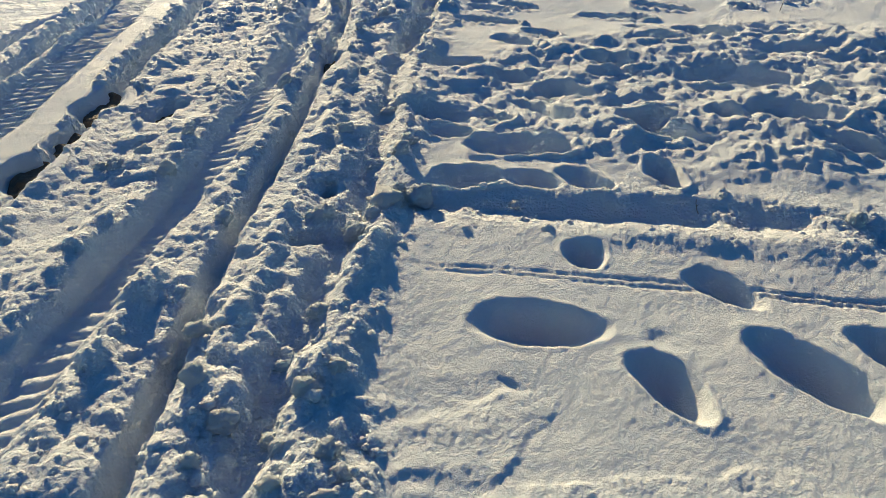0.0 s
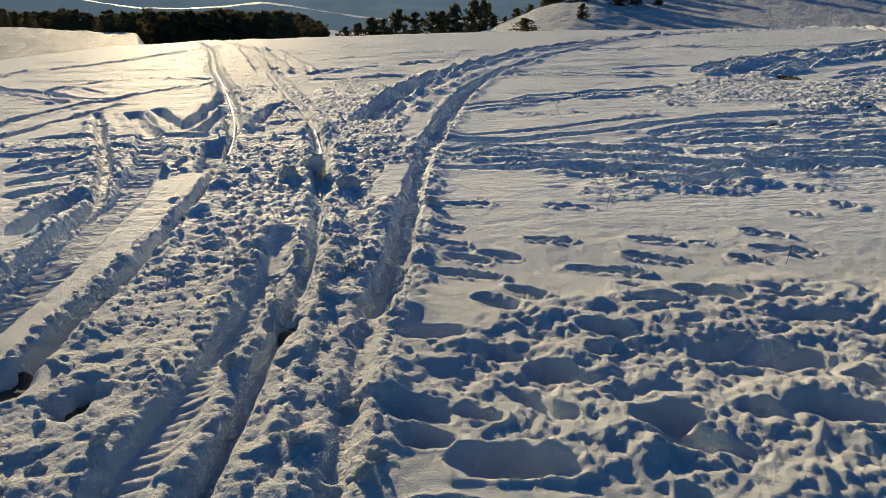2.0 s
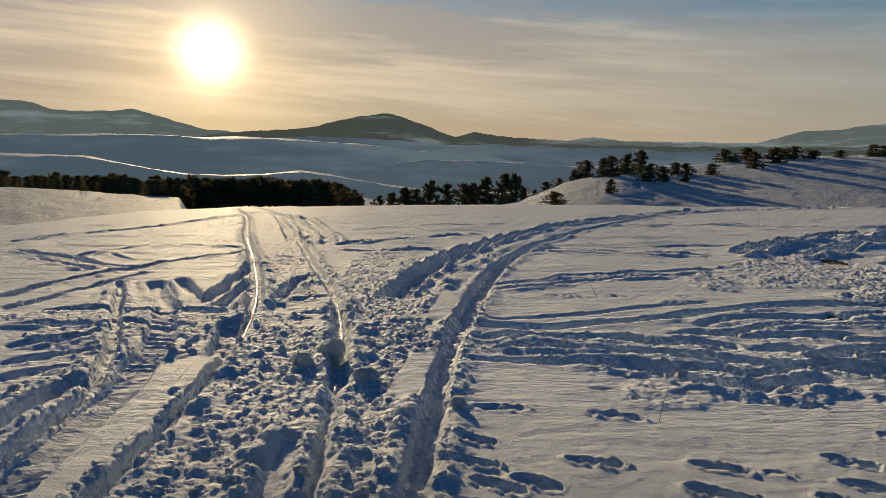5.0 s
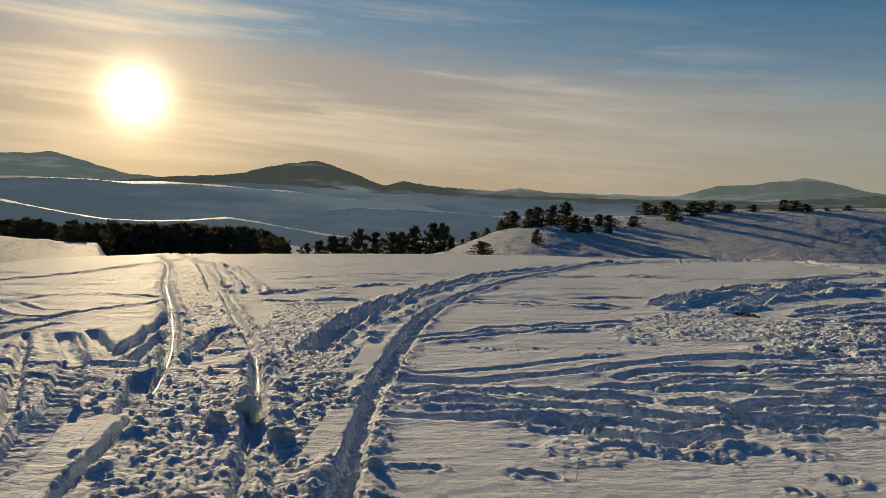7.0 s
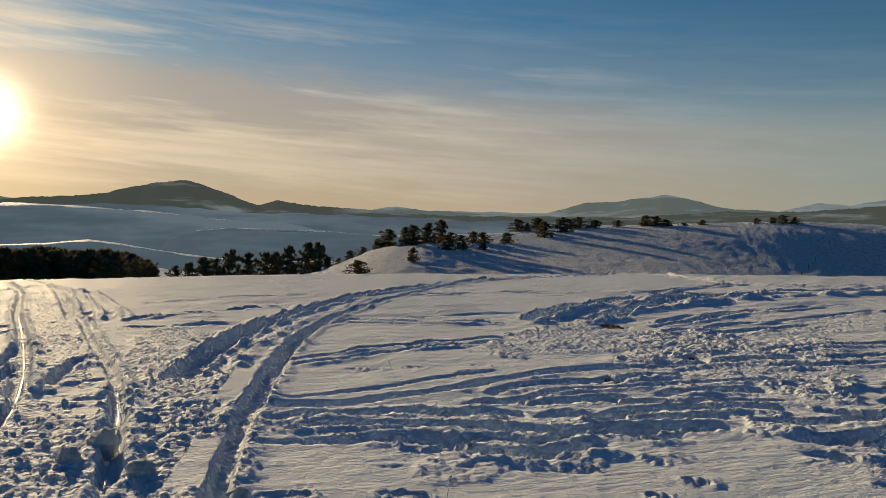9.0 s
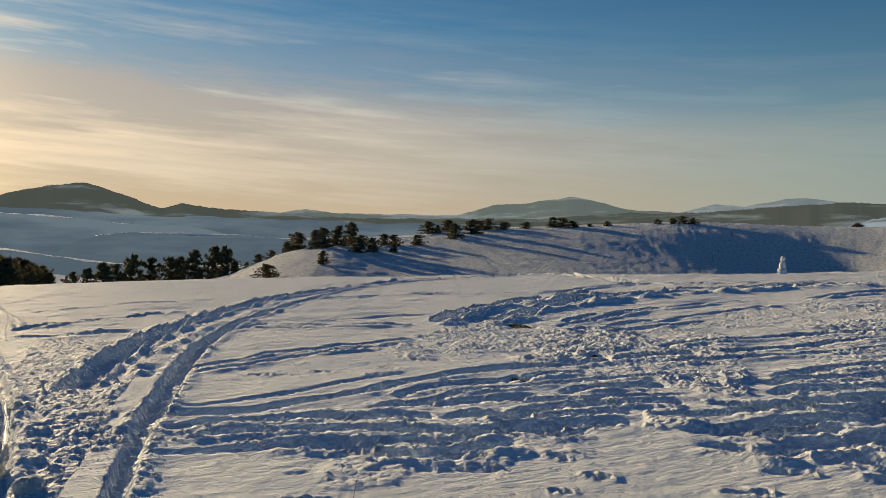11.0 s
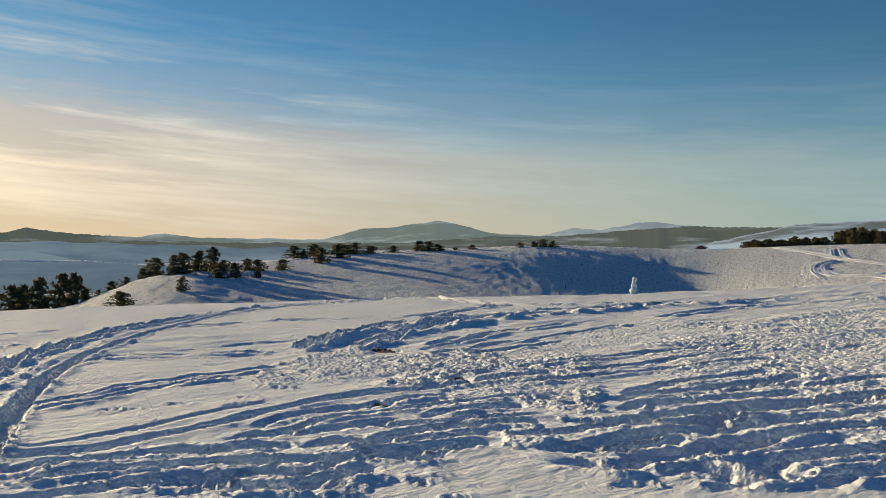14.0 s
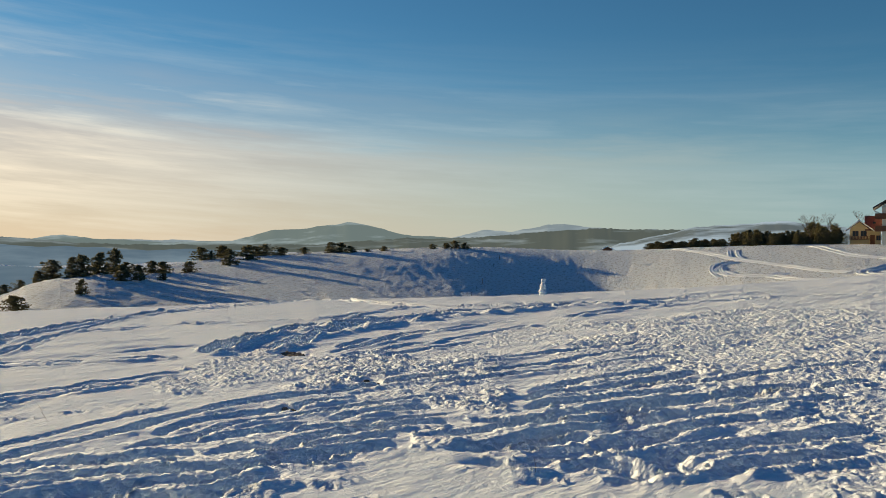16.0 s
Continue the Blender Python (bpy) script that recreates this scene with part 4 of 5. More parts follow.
churn = np.clip(churn, 0, 1)
near = np.hypot(X, Y)
torn = np.nonzero(churn > 0.02)[0]
TX, TY = X[torn], Y[torn]
JX, JY = TX + 0.010 * fbm(TX, TY, 34.0, 82, 3), TY + 0.010 * fbm(TX, TY, 34.0, 83, 3)      # crumbly outlines
big = shards(JX, JY, 0.17, 81, 0.5)
mid = shards(JX + 0.4 * big, JY - 0.3 * big, 0.085, 85, 0.75)
small = shards(JX - 0.4 * mid, JY + 0.4 * mid, 0.042, 89, 0.8)
tiny = shards(JX, JY, 0.021, 90, 0.7) * smooth(7, 3, near[torn])
heap = 0.026 * fbm(TX, TY, 2.4, 95, 3) + 0.03 * np.abs(fbm(TX, TY, 9.0, 96, 3))
beyond = smooth(2.5, 7.0, near[torn])
torn_up = (0.22 - 0.08 * beyond) * big * smooth(0.35, 0.8, churn[torn]) + (0.16 + 0.03 * beyond) * mid + (0.14 + 0.17 * beyond) * small + 0.26 * tiny + heap
rough = np.zeros(len(X), np.float32)
rough[torn] = torn_up
relief = -cut + berm * np.clip(1 - cut / 0.08, 0, 1) + churn * rough * np.clip(1.1 - cut / 0.35, 0.35, 1) * (0.62 + 0.33 * smooth(3.0, 8.0, near)) + ribs
relief = relief + 0.014 * fbm(0.4 * X, 1.5 * Y + 0.1 * X, 2.2, 103, 3) * smooth(5, 10, near) * smooth(60, 30, near) + 0.05 * np.maximum(fbm(0.22 * X, 1.1 * Y + 0.12 * X, 0.9, 104, 3) - 0.22, 0) * smooth(12, 18, near) * smooth(60, 40, near) + 0.09 * np.maximum(fbm(0.55 * X + 0.15 * Y, 0.9 * Y, 0.9, 105, 4), -0.02) * smooth(9, 20, near) * smooth(75, 55, near) + 0.018 * fbm(X, Y, 0.8, 97, 3) + 0.003 * fbm(X, Y, 9.0, 98, 3) + 0.010 * fbm(0.5 * X + 0.2 * Y, 1.6 * Y, 2.0, 100, 3) + 0.0022 * fbm(X, Y, 85.0, 99, 2) * smooth(4.0, 2.0, near) + 0.003 * fbm(X, Y, 30.0, 101, 3) * smooth(9.0, 4.5, near) * smooth(0.8, 2.6, near) + 0.007 * fbm(X, Y, 14.0, 102, 3) * smooth(2.0, 7.0, near) * smooth(24, 12, near)
relief = relief * smooth(175, 150, near)
GZ = land(GX, GY)
GZ[NEAR] += relief


def mesh_from(name, verts, faces, mat, smooth_shade=True):
    """A mesh from arrays; all faces have the same number of corners."""
    me = bpy.data.meshes.new(name)
    faces = np.asarray(faces, np.int32)
    me.vertices.add(len(verts))
    me.vertices.foreach_set("co", np.asarray(verts, np.float32).ravel())
    me.loops.add(faces.size)
    me.loops.foreach_set("vertex_index", faces.ravel())
    me.polygons.add(len(faces))
    me.polygons.foreach_set("loop_start", np.arange(0, faces.size, faces.shape[1], dtype=np.int32))
    me.polygons.foreach_set("loop_total", np.full(len(faces), faces.shape[1], np.int32))
    me.polygons.foreach_set("use_smooth", np.full(len(faces), smooth_shade))
    me.update(calc_edges=True)
    me.materials.append(mat)
    return me


def grid_faces(rows, cols, wrap=False):
    i, j = np.meshgrid(np.arange(rows - 1), np.arange(cols if wrap else cols - 1), indexing="ij")
    a, b = (i * cols + j).ravel(), (i * cols + (j + 1) % cols).ravel()
    return np.stack([a, b, b + cols, a + cols], 1)


sheet = mesh_from("ground", np.stack([GX, GY, GZ], 1), grid_faces(len(RANGES), len(BEARINGS), True)[:, ::-1], SNOW)
BROKEN = np.zeros(len(GX), np.float32)
BROKEN[NEAR] = churn * smooth(60, 30, near)
TUSSOCK = smooth(58, 75, GR.ravel()) * smooth(260, 160, GR.ravel())
sheet.attributes.new("tussock", "FLOAT", "POINT").data.foreach_set("value", TUSSOCK.astype(np.float32))
CRUST = smooth(3.2, 8.0, GR.ravel())
sheet.attributes.new("crust", "FLOAT", "POINT").data.foreach_set("value", CRUST.astype(np.float32))
sheet.attributes.new("broken", "FLOAT", "POINT").data.foreach_set("value", BROKEN)
tagged(new("ground", sheet),
       "open snow field with wheel ruts, footprints and churned snow, falling away to snowy hills", "snow field", kind="structure")


def part(name, bm, mat, parent, label="", smooth_shade=True):
    me = bpy.data.meshes.new(name)
    bm.to_mesh(me)
    bm.free()
    for p in me.polygons:
        p.use_smooth = smooth_shade
    me.materials.append(mat)
    ob = new(name, me)
    ob.parent = parent
    return tagged(ob, label)


def level(x, y):
    return float(land(np.array([x], float), np.array([y], float))[0])


def spot(bearing, distance):
    a = radians(bearing)
    x, y = EX + distance * math.sin(a), EY + distance * math.cos(a)
    return x, y, level(x, y)


# ---- loose clods of snow ----
def clod_shapes(count, detail):
    shapes = []
    for i in range(count):
        bm = bmesh.new()
        bmesh.ops.create_icosphere(bm, subdivisions=detail, radius=1.0)
        rnd = random.Random(100 + i)
        cuts = [(Vector((rnd.gauss(0, 1), rnd.gauss(0, 1), rnd.gauss(0.3, 1))).normalized(), rnd.uniform(0.6, 0.95)) for _ in range(4)]
        for v in bm.verts:
            for way, far in cuts:          # broken faces
                over = v.co.dot(way) - far
                if over > 0:
                    v.co -= way * over * 0.5
            p = v.co + Vector((i * 7.1, 0, 0))
            v.co *= 0.9 + 0.40 * noise.noise(p * 1.5) + 0.42 * abs(noise.noise(p * 2.9)) + 0.30 * abs(noise.noise(p * 6.3)) + 0.12 * noise.noise(p * 13.0)
            v.co.z *= 0.8
        bm.verts.index_update()
        shapes.append((np.array([tuple(v.co) for v in bm.verts]), np.array([[v.index for v in f.verts] for f in bm.faces])))
        bm.free()
    return shapes


picker = np.random.RandomState(5)
HEIGHT = GZ[NEAR]
weight = np.where((near > 0.9) & (near < 24) & (churn > 0.35), churn * np.where(near < 4.5, 0.16, np.where(near < 10, 1.0, 0.8)), 0)
chosen = picker.choice(len(X), 3600, replace=False, p=weight / weight.sum())
shapes = clod_shapes(8, 2)
verts, faces, base = [], [], 0
for k in chosen:
    v, f = shapes[picker.randint(8)]
    size = (0.006 + 0.013 * picker.rand() ** 2.5) * (1 + 0.10 * min(near[k], 12))
    a, c = picker.rand() * 6.28, 0
    turn = np.array([[math.cos(a), -math.sin(a), 0], [math.sin(a), math.cos(a), 0], [0, 0, 1]])
    verts.append((v * size) @ turn.T + (X[k], Y[k], HEIGHT[k] - 0.2 * size))
    faces.append(f + base)
    base += len(v)
tagged(new("snow_clods", mesh_from("snow_clods", np.vstack(verts), np.vstack(faces), SNOW)), "small loose clods of broken snow along the wheel ruts", "snow clods", kind="stuff")

big_shapes = [mesh_from("snow_clod", v, f, SNOW) for v, f in clod_shapes(6, 3)]
weight = np.where((near > 1.2) & (near < 11) & (churn > 0.6), churn, 0)
for k in picker.choice(len(X), 60, replace=False, p=weight / weight.sum()):
    ob = new("snow_clod", big_shapes[picker.randint(6)])
    size = (0.014 + 0.02 * picker.rand()) * (1 + 0.05 * near[k])
    ob.matrix_world = pose(X[k], Y[k], HEIGHT[k] + 0.1 * size, 20 * picker.randn(), 20 * picker.randn(), 360 * picker.rand()) @ Matrix.Diagonal((size, size, size, 1))
    tagged(ob, "rounded clod of packed snow lying on churned snow", "snow clod", "clods of snow")
for i, (x, y, size) in enumerate([(-0.22, 2.47, 0.06), (-0.12, 2.52, 0.05), (-0.38, 1.82, 0.035), (-0.27, 1.12, 0.045), (-0.33, 2.28, 0.04), (-1.0, 8.2, 0.14), (-1.15, 7.7, 0.1), (-0.6, 7.2, 0.1)]):
    ob = new("snow_clod", big_shapes[i % 6])
    ob.matrix_world = pose(x, y, level(x, y) + 0.25 * size, 15 * i, 9 * i, 50 * i) @ Matrix.Diagonal((size, size, size, 1))
    tagged(ob, "rounded clod of packed snow lying on churned snow", "snow clod", "clods of snow")


# ---- pressed wheel tracks on the slope by the houses ----
def slope_track(points, gauge=1.3):
    """Two wheel lines: a pressed groove each, between raised edges."""
    p = curve_points(points, 0.6)
    d = np.gradient(p, axis=0)
    d /= np.linalg.norm(d, axis=1)[:, None]
    side = np.stack([d[:, 1], -d[:, 0]], 1)
    for shift in (-gauge / 2, gauge / 2):
        rows = []
        for k, up in ((-0.34, -0.1), (-0.24, 0.05), (-0.13, 0.0), (0.13, 0.0), (0.24, 0.05), (0.34, -0.1)):
            q = p + side * (shift + k)
            z = land(q[:, 0], q[:, 1]) + 0.04 + up * (1 + 1.2 * fbm(q[:, 0], q[:, 1], 0.5, 77, 2))
            rows.append(np.stack([q[:, 0], q[:, 1], z], 1))
        tagged(new("wheel_track", mesh_from("wheel_track", np.vstack(rows), grid_faces(len(rows), len(p))[:, ::-1], SNOW)), "pressed wheel track curving over the snowy slope", "wheel track", kind="structure")


slope_track([(112.0, 90.0), (108.8, 82.5), (105.5, 74.0), (104.2, 68.5), (103.0, 63.5), (101.3, 58.5), (100.5, 54.0)], 0.9)
slope_track([(103.5, 72.6), (101.7, 73.0), (100.2, 73.2), (97.4, 71.4), (95.0, 69.0), (93.9, 67.6)])
slope_track([(99.0, 71.5), (96.9, 70.5), (95.7, 68.1), (95.3, 66.1), (95.8, 61.8), (94.9, 60.1), (94.1, 58.1), (93.3, 53.9), (91.0, 50.5)], 1.2)
slope_track([(98.6, 61.6), (97.2, 62.0), (95.8, 61.4), (94.9, 60.1)])
slope_track([(110.0, 53.0), (106.5, 52.5), (103.6, 52.7), (101.9, 52.9), (99.6, 51.4), (99.6, 49.3), (100.0, 46.0)])
slope_track([(112.4, 79.1), (107.2, 75.2), (105.8, 73.3)], 1.2)
slope_track([(123.0, 71.7), (116.8, 64.6), (114.2, 59.9), (114.0, 56.7), (113.0, 52.0)], 1.2)

# ---- far hills ----
def hill_range(name, label, distance, crest, mat, seed, ragged, foot=-1.2, sway=0.10):
    """A range of hills: its skyline by bearing and height angle, falling towards the viewer and away."""
    a, e = zip(*crest)
    az = np.arange(a[0], a[-1] + 0.01, 0.08)
    el = np.interp(az, a, e)
    kernel = np.hanning(9)
    el = np.convolve(np.pad(el, 4, mode="edge"), kernel / kernel.sum(), mode="valid")
    wave = fbm(az, az * 0 + seed, 1.1 if sway < 0.15 else 0.45, seed, 3) * sway
    teeth = fbm(az, az * 0, 7.0, seed + 3, 2) * ragged + ragged
    rows = []
    for k, (q, away) in enumerate([(1.0, 0.35), (0.0, 0.0), (0.02, -0.008), (0.06, -0.02), (0.14, -0.05), (0.28, -0.09), (0.45, -0.14), (0.62, -0.19), (0.8, -0.25), (1.0, -0.32)]):
        folds = 0.05 * fbm(az, az * 0 + k * 0.3, 0.35, seed + 9, 2) * math.sin(math.pi * min(q, 1.0)) if k > 1 else 0 * az
        d = distance * (1 + away + folds)
        z = EZ + distance * np.tan(np.radians(el + wave * (1 - q) + (foot - el) * q + (teeth if k == 1 else 0)))
        rows.append(np.stack([EX + d * np.sin(np.radians(az)), EY + d * np.cos(np.radians(az)), z], 1))
    tagged(new(name, mesh_from(name, np.vstack(rows), grid_faces(len(rows), len(az)), mat)), label, "hills", kind="structure")


# ranges with painted haze; no air lies between them and the viewer
hill_range("backdrop_range", "pale snowy mountain range with haze painted into its glow", 4200, [(-32, 0.2), (6, 0.2), (12, 0.4), (16, 0.35), (20, 0.3), (33, 0.5), (36, 0.5), (38.5, 1.1), (40.2, 0.95), (41.7, 1.2), (43.7, 1.5), (45.6, 1.25), (48.2, 0.95), (50, 1.05), (53, 0.6), (75, 0.5)], HILL_FAR, 3, 0.01)
hill_range("backdrop_range", "wooded mountain with a rounded top, haze painted into its glow", 3000, [(-34, 3.2), (-27.7, 2.8), (-25.9, 2.3), (-23.3, 2.2), (-21.3, 2.4), (-19.3, 1.9), (-17.2, 1.2), (-15, 1.0), (-10, 0.6), (6, 0.2), (8, 0.4), (10.1, 0.7), (12.1, 0.4), (17, 0.2), (20.7, 0.3), (23.7, 1.05), (25.9, 1.15), (28.6, 1.6), (30.6, 1.3), (32.7, 0.7), (36, 0.5), (44, 0.2), (75, 0.2)], HILL_MID, 11, 0.02)
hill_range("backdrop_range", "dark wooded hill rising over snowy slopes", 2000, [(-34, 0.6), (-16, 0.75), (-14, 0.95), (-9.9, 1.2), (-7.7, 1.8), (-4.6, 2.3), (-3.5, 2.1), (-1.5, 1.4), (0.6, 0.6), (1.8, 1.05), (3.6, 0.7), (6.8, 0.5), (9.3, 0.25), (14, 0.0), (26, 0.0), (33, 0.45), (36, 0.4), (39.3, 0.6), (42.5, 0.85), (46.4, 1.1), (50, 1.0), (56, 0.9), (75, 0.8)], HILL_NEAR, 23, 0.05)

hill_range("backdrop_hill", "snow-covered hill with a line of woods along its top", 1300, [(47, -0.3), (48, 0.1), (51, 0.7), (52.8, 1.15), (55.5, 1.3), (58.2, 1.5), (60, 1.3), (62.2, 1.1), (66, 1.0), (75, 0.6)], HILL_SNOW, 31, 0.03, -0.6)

# snow slopes across the valley, shade painted as blue glow, below their sunlit crests
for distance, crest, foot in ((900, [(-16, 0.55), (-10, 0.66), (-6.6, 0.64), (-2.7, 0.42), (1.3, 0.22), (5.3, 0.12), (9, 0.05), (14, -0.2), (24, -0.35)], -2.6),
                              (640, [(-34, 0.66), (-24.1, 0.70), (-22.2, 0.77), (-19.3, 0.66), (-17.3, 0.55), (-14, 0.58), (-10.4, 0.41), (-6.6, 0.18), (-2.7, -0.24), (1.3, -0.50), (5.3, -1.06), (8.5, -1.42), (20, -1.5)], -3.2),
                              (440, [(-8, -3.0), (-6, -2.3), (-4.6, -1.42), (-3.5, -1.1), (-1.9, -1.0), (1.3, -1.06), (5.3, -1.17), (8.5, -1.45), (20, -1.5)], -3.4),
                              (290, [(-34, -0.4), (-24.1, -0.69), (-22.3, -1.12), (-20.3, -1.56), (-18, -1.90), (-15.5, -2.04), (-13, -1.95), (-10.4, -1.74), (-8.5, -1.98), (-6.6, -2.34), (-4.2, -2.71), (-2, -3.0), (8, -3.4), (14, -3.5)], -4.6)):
    hill_range("backdrop_slope", "snow slope across the valley with painted blue shade and haze", distance, crest, SLOPE_SHADE, distance, 0.0, foot, 0.2)

# ---- pines ----
def pine(seed, full, open_top):
    """A pine one metre tall and about one wide: a tapered trunk, limbs from near the ground, and tufts of needles along them."""
    rnd = random.Random(seed)
    thing = new("pine_tree")
    trunk = bmesh.new()
    tufts = []

    def limb(bm, a, b, r0, r1, sides=5):
        axis = (b - a).normalized()
        u = axis.orthogonal().normalized()
        v = axis.cross(u)
        rings = []
        for p, r in ((a, r0), (b, r1)):
            rings.append([bm.verts.new(p + r * (math.cos(t) * u + math.sin(t) * v)) for t in [2 * math.pi * i / sides for i in range(sides)]])
        for i in range(sides):
            bm.faces.new((rings[0][i], rings[0][(i + 1) % sides], rings[1][(i + 1) % sides], rings[1][i]))

    lean = Vector((rnd.uniform(-0.1, 0.1), rnd.uniform(-0.1, 0.1), 0))
    lobes = [rnd.uniform(0, 2 * math.pi) for _ in range(3)]
    last, r = Vector((0, 0, -0.12)), 0.035
    levels = 11
    for i in range(levels):
        t = (i + 0.4) / levels
        p = lean * t + Vector((rnd.uniform(-0.02, 0.02), rnd.uniform(-0.02, 0.02), 0.92 * t))
        limb(trunk, last, p, r, r * 0.85)
        spread = 0.56 * math.sin(math.pi * min(1.0, t * (1 - full) + full)) ** 0.8 * (1.0 if t < 0.75 else open_top) + 0.05
        for k in range(8 if t < 0.4 else 6):
            a = rnd.uniform(0, 2 * math.pi)
            l = spread * rnd.uniform(0.5, 1.1) * (0.75 + 0.35 * max(math.cos(a - q) for q in lobes))
            tip = p + Vector((math.cos(a) * l, math.sin(a) * l, l * (rnd.uniform(-0.35, 0.05) + 0.65 * t)))
            limb(trunk, p, tip, r * 0.35, r * 0.08, 3)
            for m in range(8):
                q = p.lerp(tip, rnd.uniform(0.2, 1.05))
                tufts.append((q + Vector((rnd.gauss(0, 1), rnd.gauss(0, 1), rnd.gauss(0.2, 0.8))) * 0.03, rnd.uniform(0.06, 0.11)))
        last, r = p, r * 0.85
    part("trunk", trunk, BARK, thing)
    verts, faces = [], []
    for c, s in tufts:
        for k in range(5):
            a, b = rnd.uniform(0, 2 * math.pi), rnd.uniform(-0.3, 1.3)
            out = Vector((math.cos(a) * math.cos(b), math.sin(a) * math.cos(b), math.sin(b)))
            w = out.orthogonal().normalized() * s * 0.30
            base = len(verts)
            verts += [c - w, c + w, c + out * s * rnd.uniform(0.8, 1.3)]
            faces.append((base, base + 1, base + 2))
    crown = new("crown", mesh_from("crown", np.array([tuple(v) for v in verts]), faces, NEEDLES, False))
    crown.parent = thing
    return tagged(thing, "dark green bushy pine standing in snow", "pine tree", "pines on the slope")


def plant(kind, bearing, distance, tall, wide):
    x, y, z = spot(bearing, distance)
    return copy_thing(kind, pose(x, y, z - 0.03 * tall, 0, 0, rng.uniform(0, 360)) @ Matrix.Diagonal((1.12 * wide, 1.12 * wide, tall, 1)))


rng = random.Random(8)
KINDS = [pine(1, 0.42, 1.0), pine(2, 0.36, 0.7), pine(3, 0.5, 1.15), pine(4, 0.3, 0.8), pine(5, 0.4, 1.25)]
# bearing, distance, height and width of the pines that stand apart
PINES = [(7.5, 78, 1.4, 2.1), (11.2, 87, 1.5, 1.3), (9.6, 112, 2.7, 3.1), (8.8, 112, 1.7, 1.7), (10.7, 107, 2.5, 2.3), (11.4, 106, 2.7, 2.5), (12.3, 108, 2.7, 2.7), (13.3, 110, 3.3, 2.0), (14.0, 112, 1.4, 2.0), (13.8, 102, 1.9, 1.9), (14.7, 104, 1.9, 1.7)]
PINES += [(16.3, 105, 1.3, 1.2), (15.6, 112, 1.7, 1.7), (16.3, 112, 1.5, 2.0), (17.9, 112, 1.5, 2.2), (18.8, 129, 2.0, 2.7), (19.4, 127, 1.4, 1.2), (20.1, 130, 2.0, 2.6), (20.6, 119, 2.3, 2.3), (21.8, 125, 2.2, 2.8), (22.3, 131, 1.6, 2.4), (23.1, 132, 1.9, 3.2)]
PINES += [(24.1, 132, 1.3, 2.4), (25.7, 133, 1.2, 1.7), (27.5, 135, 1.8, 2.6), (28.2, 135, 1.7, 2.1), (29.0, 135, 1.1, 2.3), (30.1, 136, 0.5, 1.1), (31.3, 137, 0.8, 1.5), (5.3, 112, 1.7, 1.4), (6.8, 112, 1.6, 1.6), (7.7, 112, 1.4, 1.6), (6.1, 112, 1.1, 1.1)]
PINES += [(34.7, 140, 0.9, 1.4), (35.7, 140, 1.0, 1.6), (36.4, 140, 1.4, 2.2), (37.0, 140, 1.1, 1.8)]
PINES += [(-3.3, 112, 4.2, 4.2), (-5.0, 112, 3.0, 2.0), (-1.4, 112, 4.9, 3.0), (-0.3, 112, 4.7, 2.9), (0.9, 112, 4.3, 3.2), (2.7, 112, 4.6, 2.8), (3.9, 112, 4.6, 3.0), (4.7, 112, 4.2, 2.6), (-4.1, 112, 3.4, 2.2), (-2.3, 112, 3.9, 2.5), (1.7, 112, 4.1, 2.4)]
for i, (b, dist, tall, wide) in enumerate(PINES):
    plant(KINDS[i % 5], b, dist, tall, wide)
for i in range(84):          # the belt of pines down in the valley, all but closed
    b = -31 + 24.7 * (i + rng.random()) / 84
    dist = rng.uniform(118, 150)
    x, y, z = spot(b, dist)
    top = float(by_bearing(b, (-31, -1.8), (-24, -1.85), (-22, -1.78), (-21, -2.12), (-18, -1.95), (-14, -2.12), (-12.8, -1.92), (-11.5, -2.25), (-8.7, -2.19), (-7.8, -2.5), (-7.0, -2.8), (-6.4, -3.3)))
    tall = max(1.5, EZ + dist * math.tan(radians(top - abs(rng.gauss(0, 0.14)))) - z)
    plant(KINDS[i % 5], b, dist, tall, tall * rng.uniform(0.75, 1.0))
for i in range(22):          # low bushes along the edge of the field, then taller trees beside the houses
    plant(KINDS[i % 5], 49.8 + 5.2 * (i + rng.random()) / 22, rng.uniform(146, 156), rng.uniform(0.7, 1.7), rng.uniform(1.4, 2.6))
for i in range(34):
    b = 55.2 + 6.6 * (i + rng.random()) / 34
    plant(KINDS[i % 5], b, rng.uniform(146, 162), rng.uniform(2.0, 2.9) + (1.6 if b > 59.5 else 0) * rng.random(), rng.uniform(1.5, 2.6))
for i, k in enumerate(KINDS):
    x, y, z = spot(-20 - 3 * i, 152)
    k.matrix_world = pose(x, y, z - 0.1) @ Matrix.Diagonal((4.5, 4.5, 5.0, 1))


# ---- the snowman ----
def ball(bm, x, y, z, r, squash, seed):
    made = bmesh.ops.create_icosphere(bm, subdivisions=3, radius=r)["verts"]
    for v in made:
        v.co *= 1 + 0.12 * noise.noise(v.co * 4 / r + Vector((seed, 0, 0)))
        v.co = Vector((v.co.x, v.co.y, v.co.z * squash)) + Vector((x, y, z))


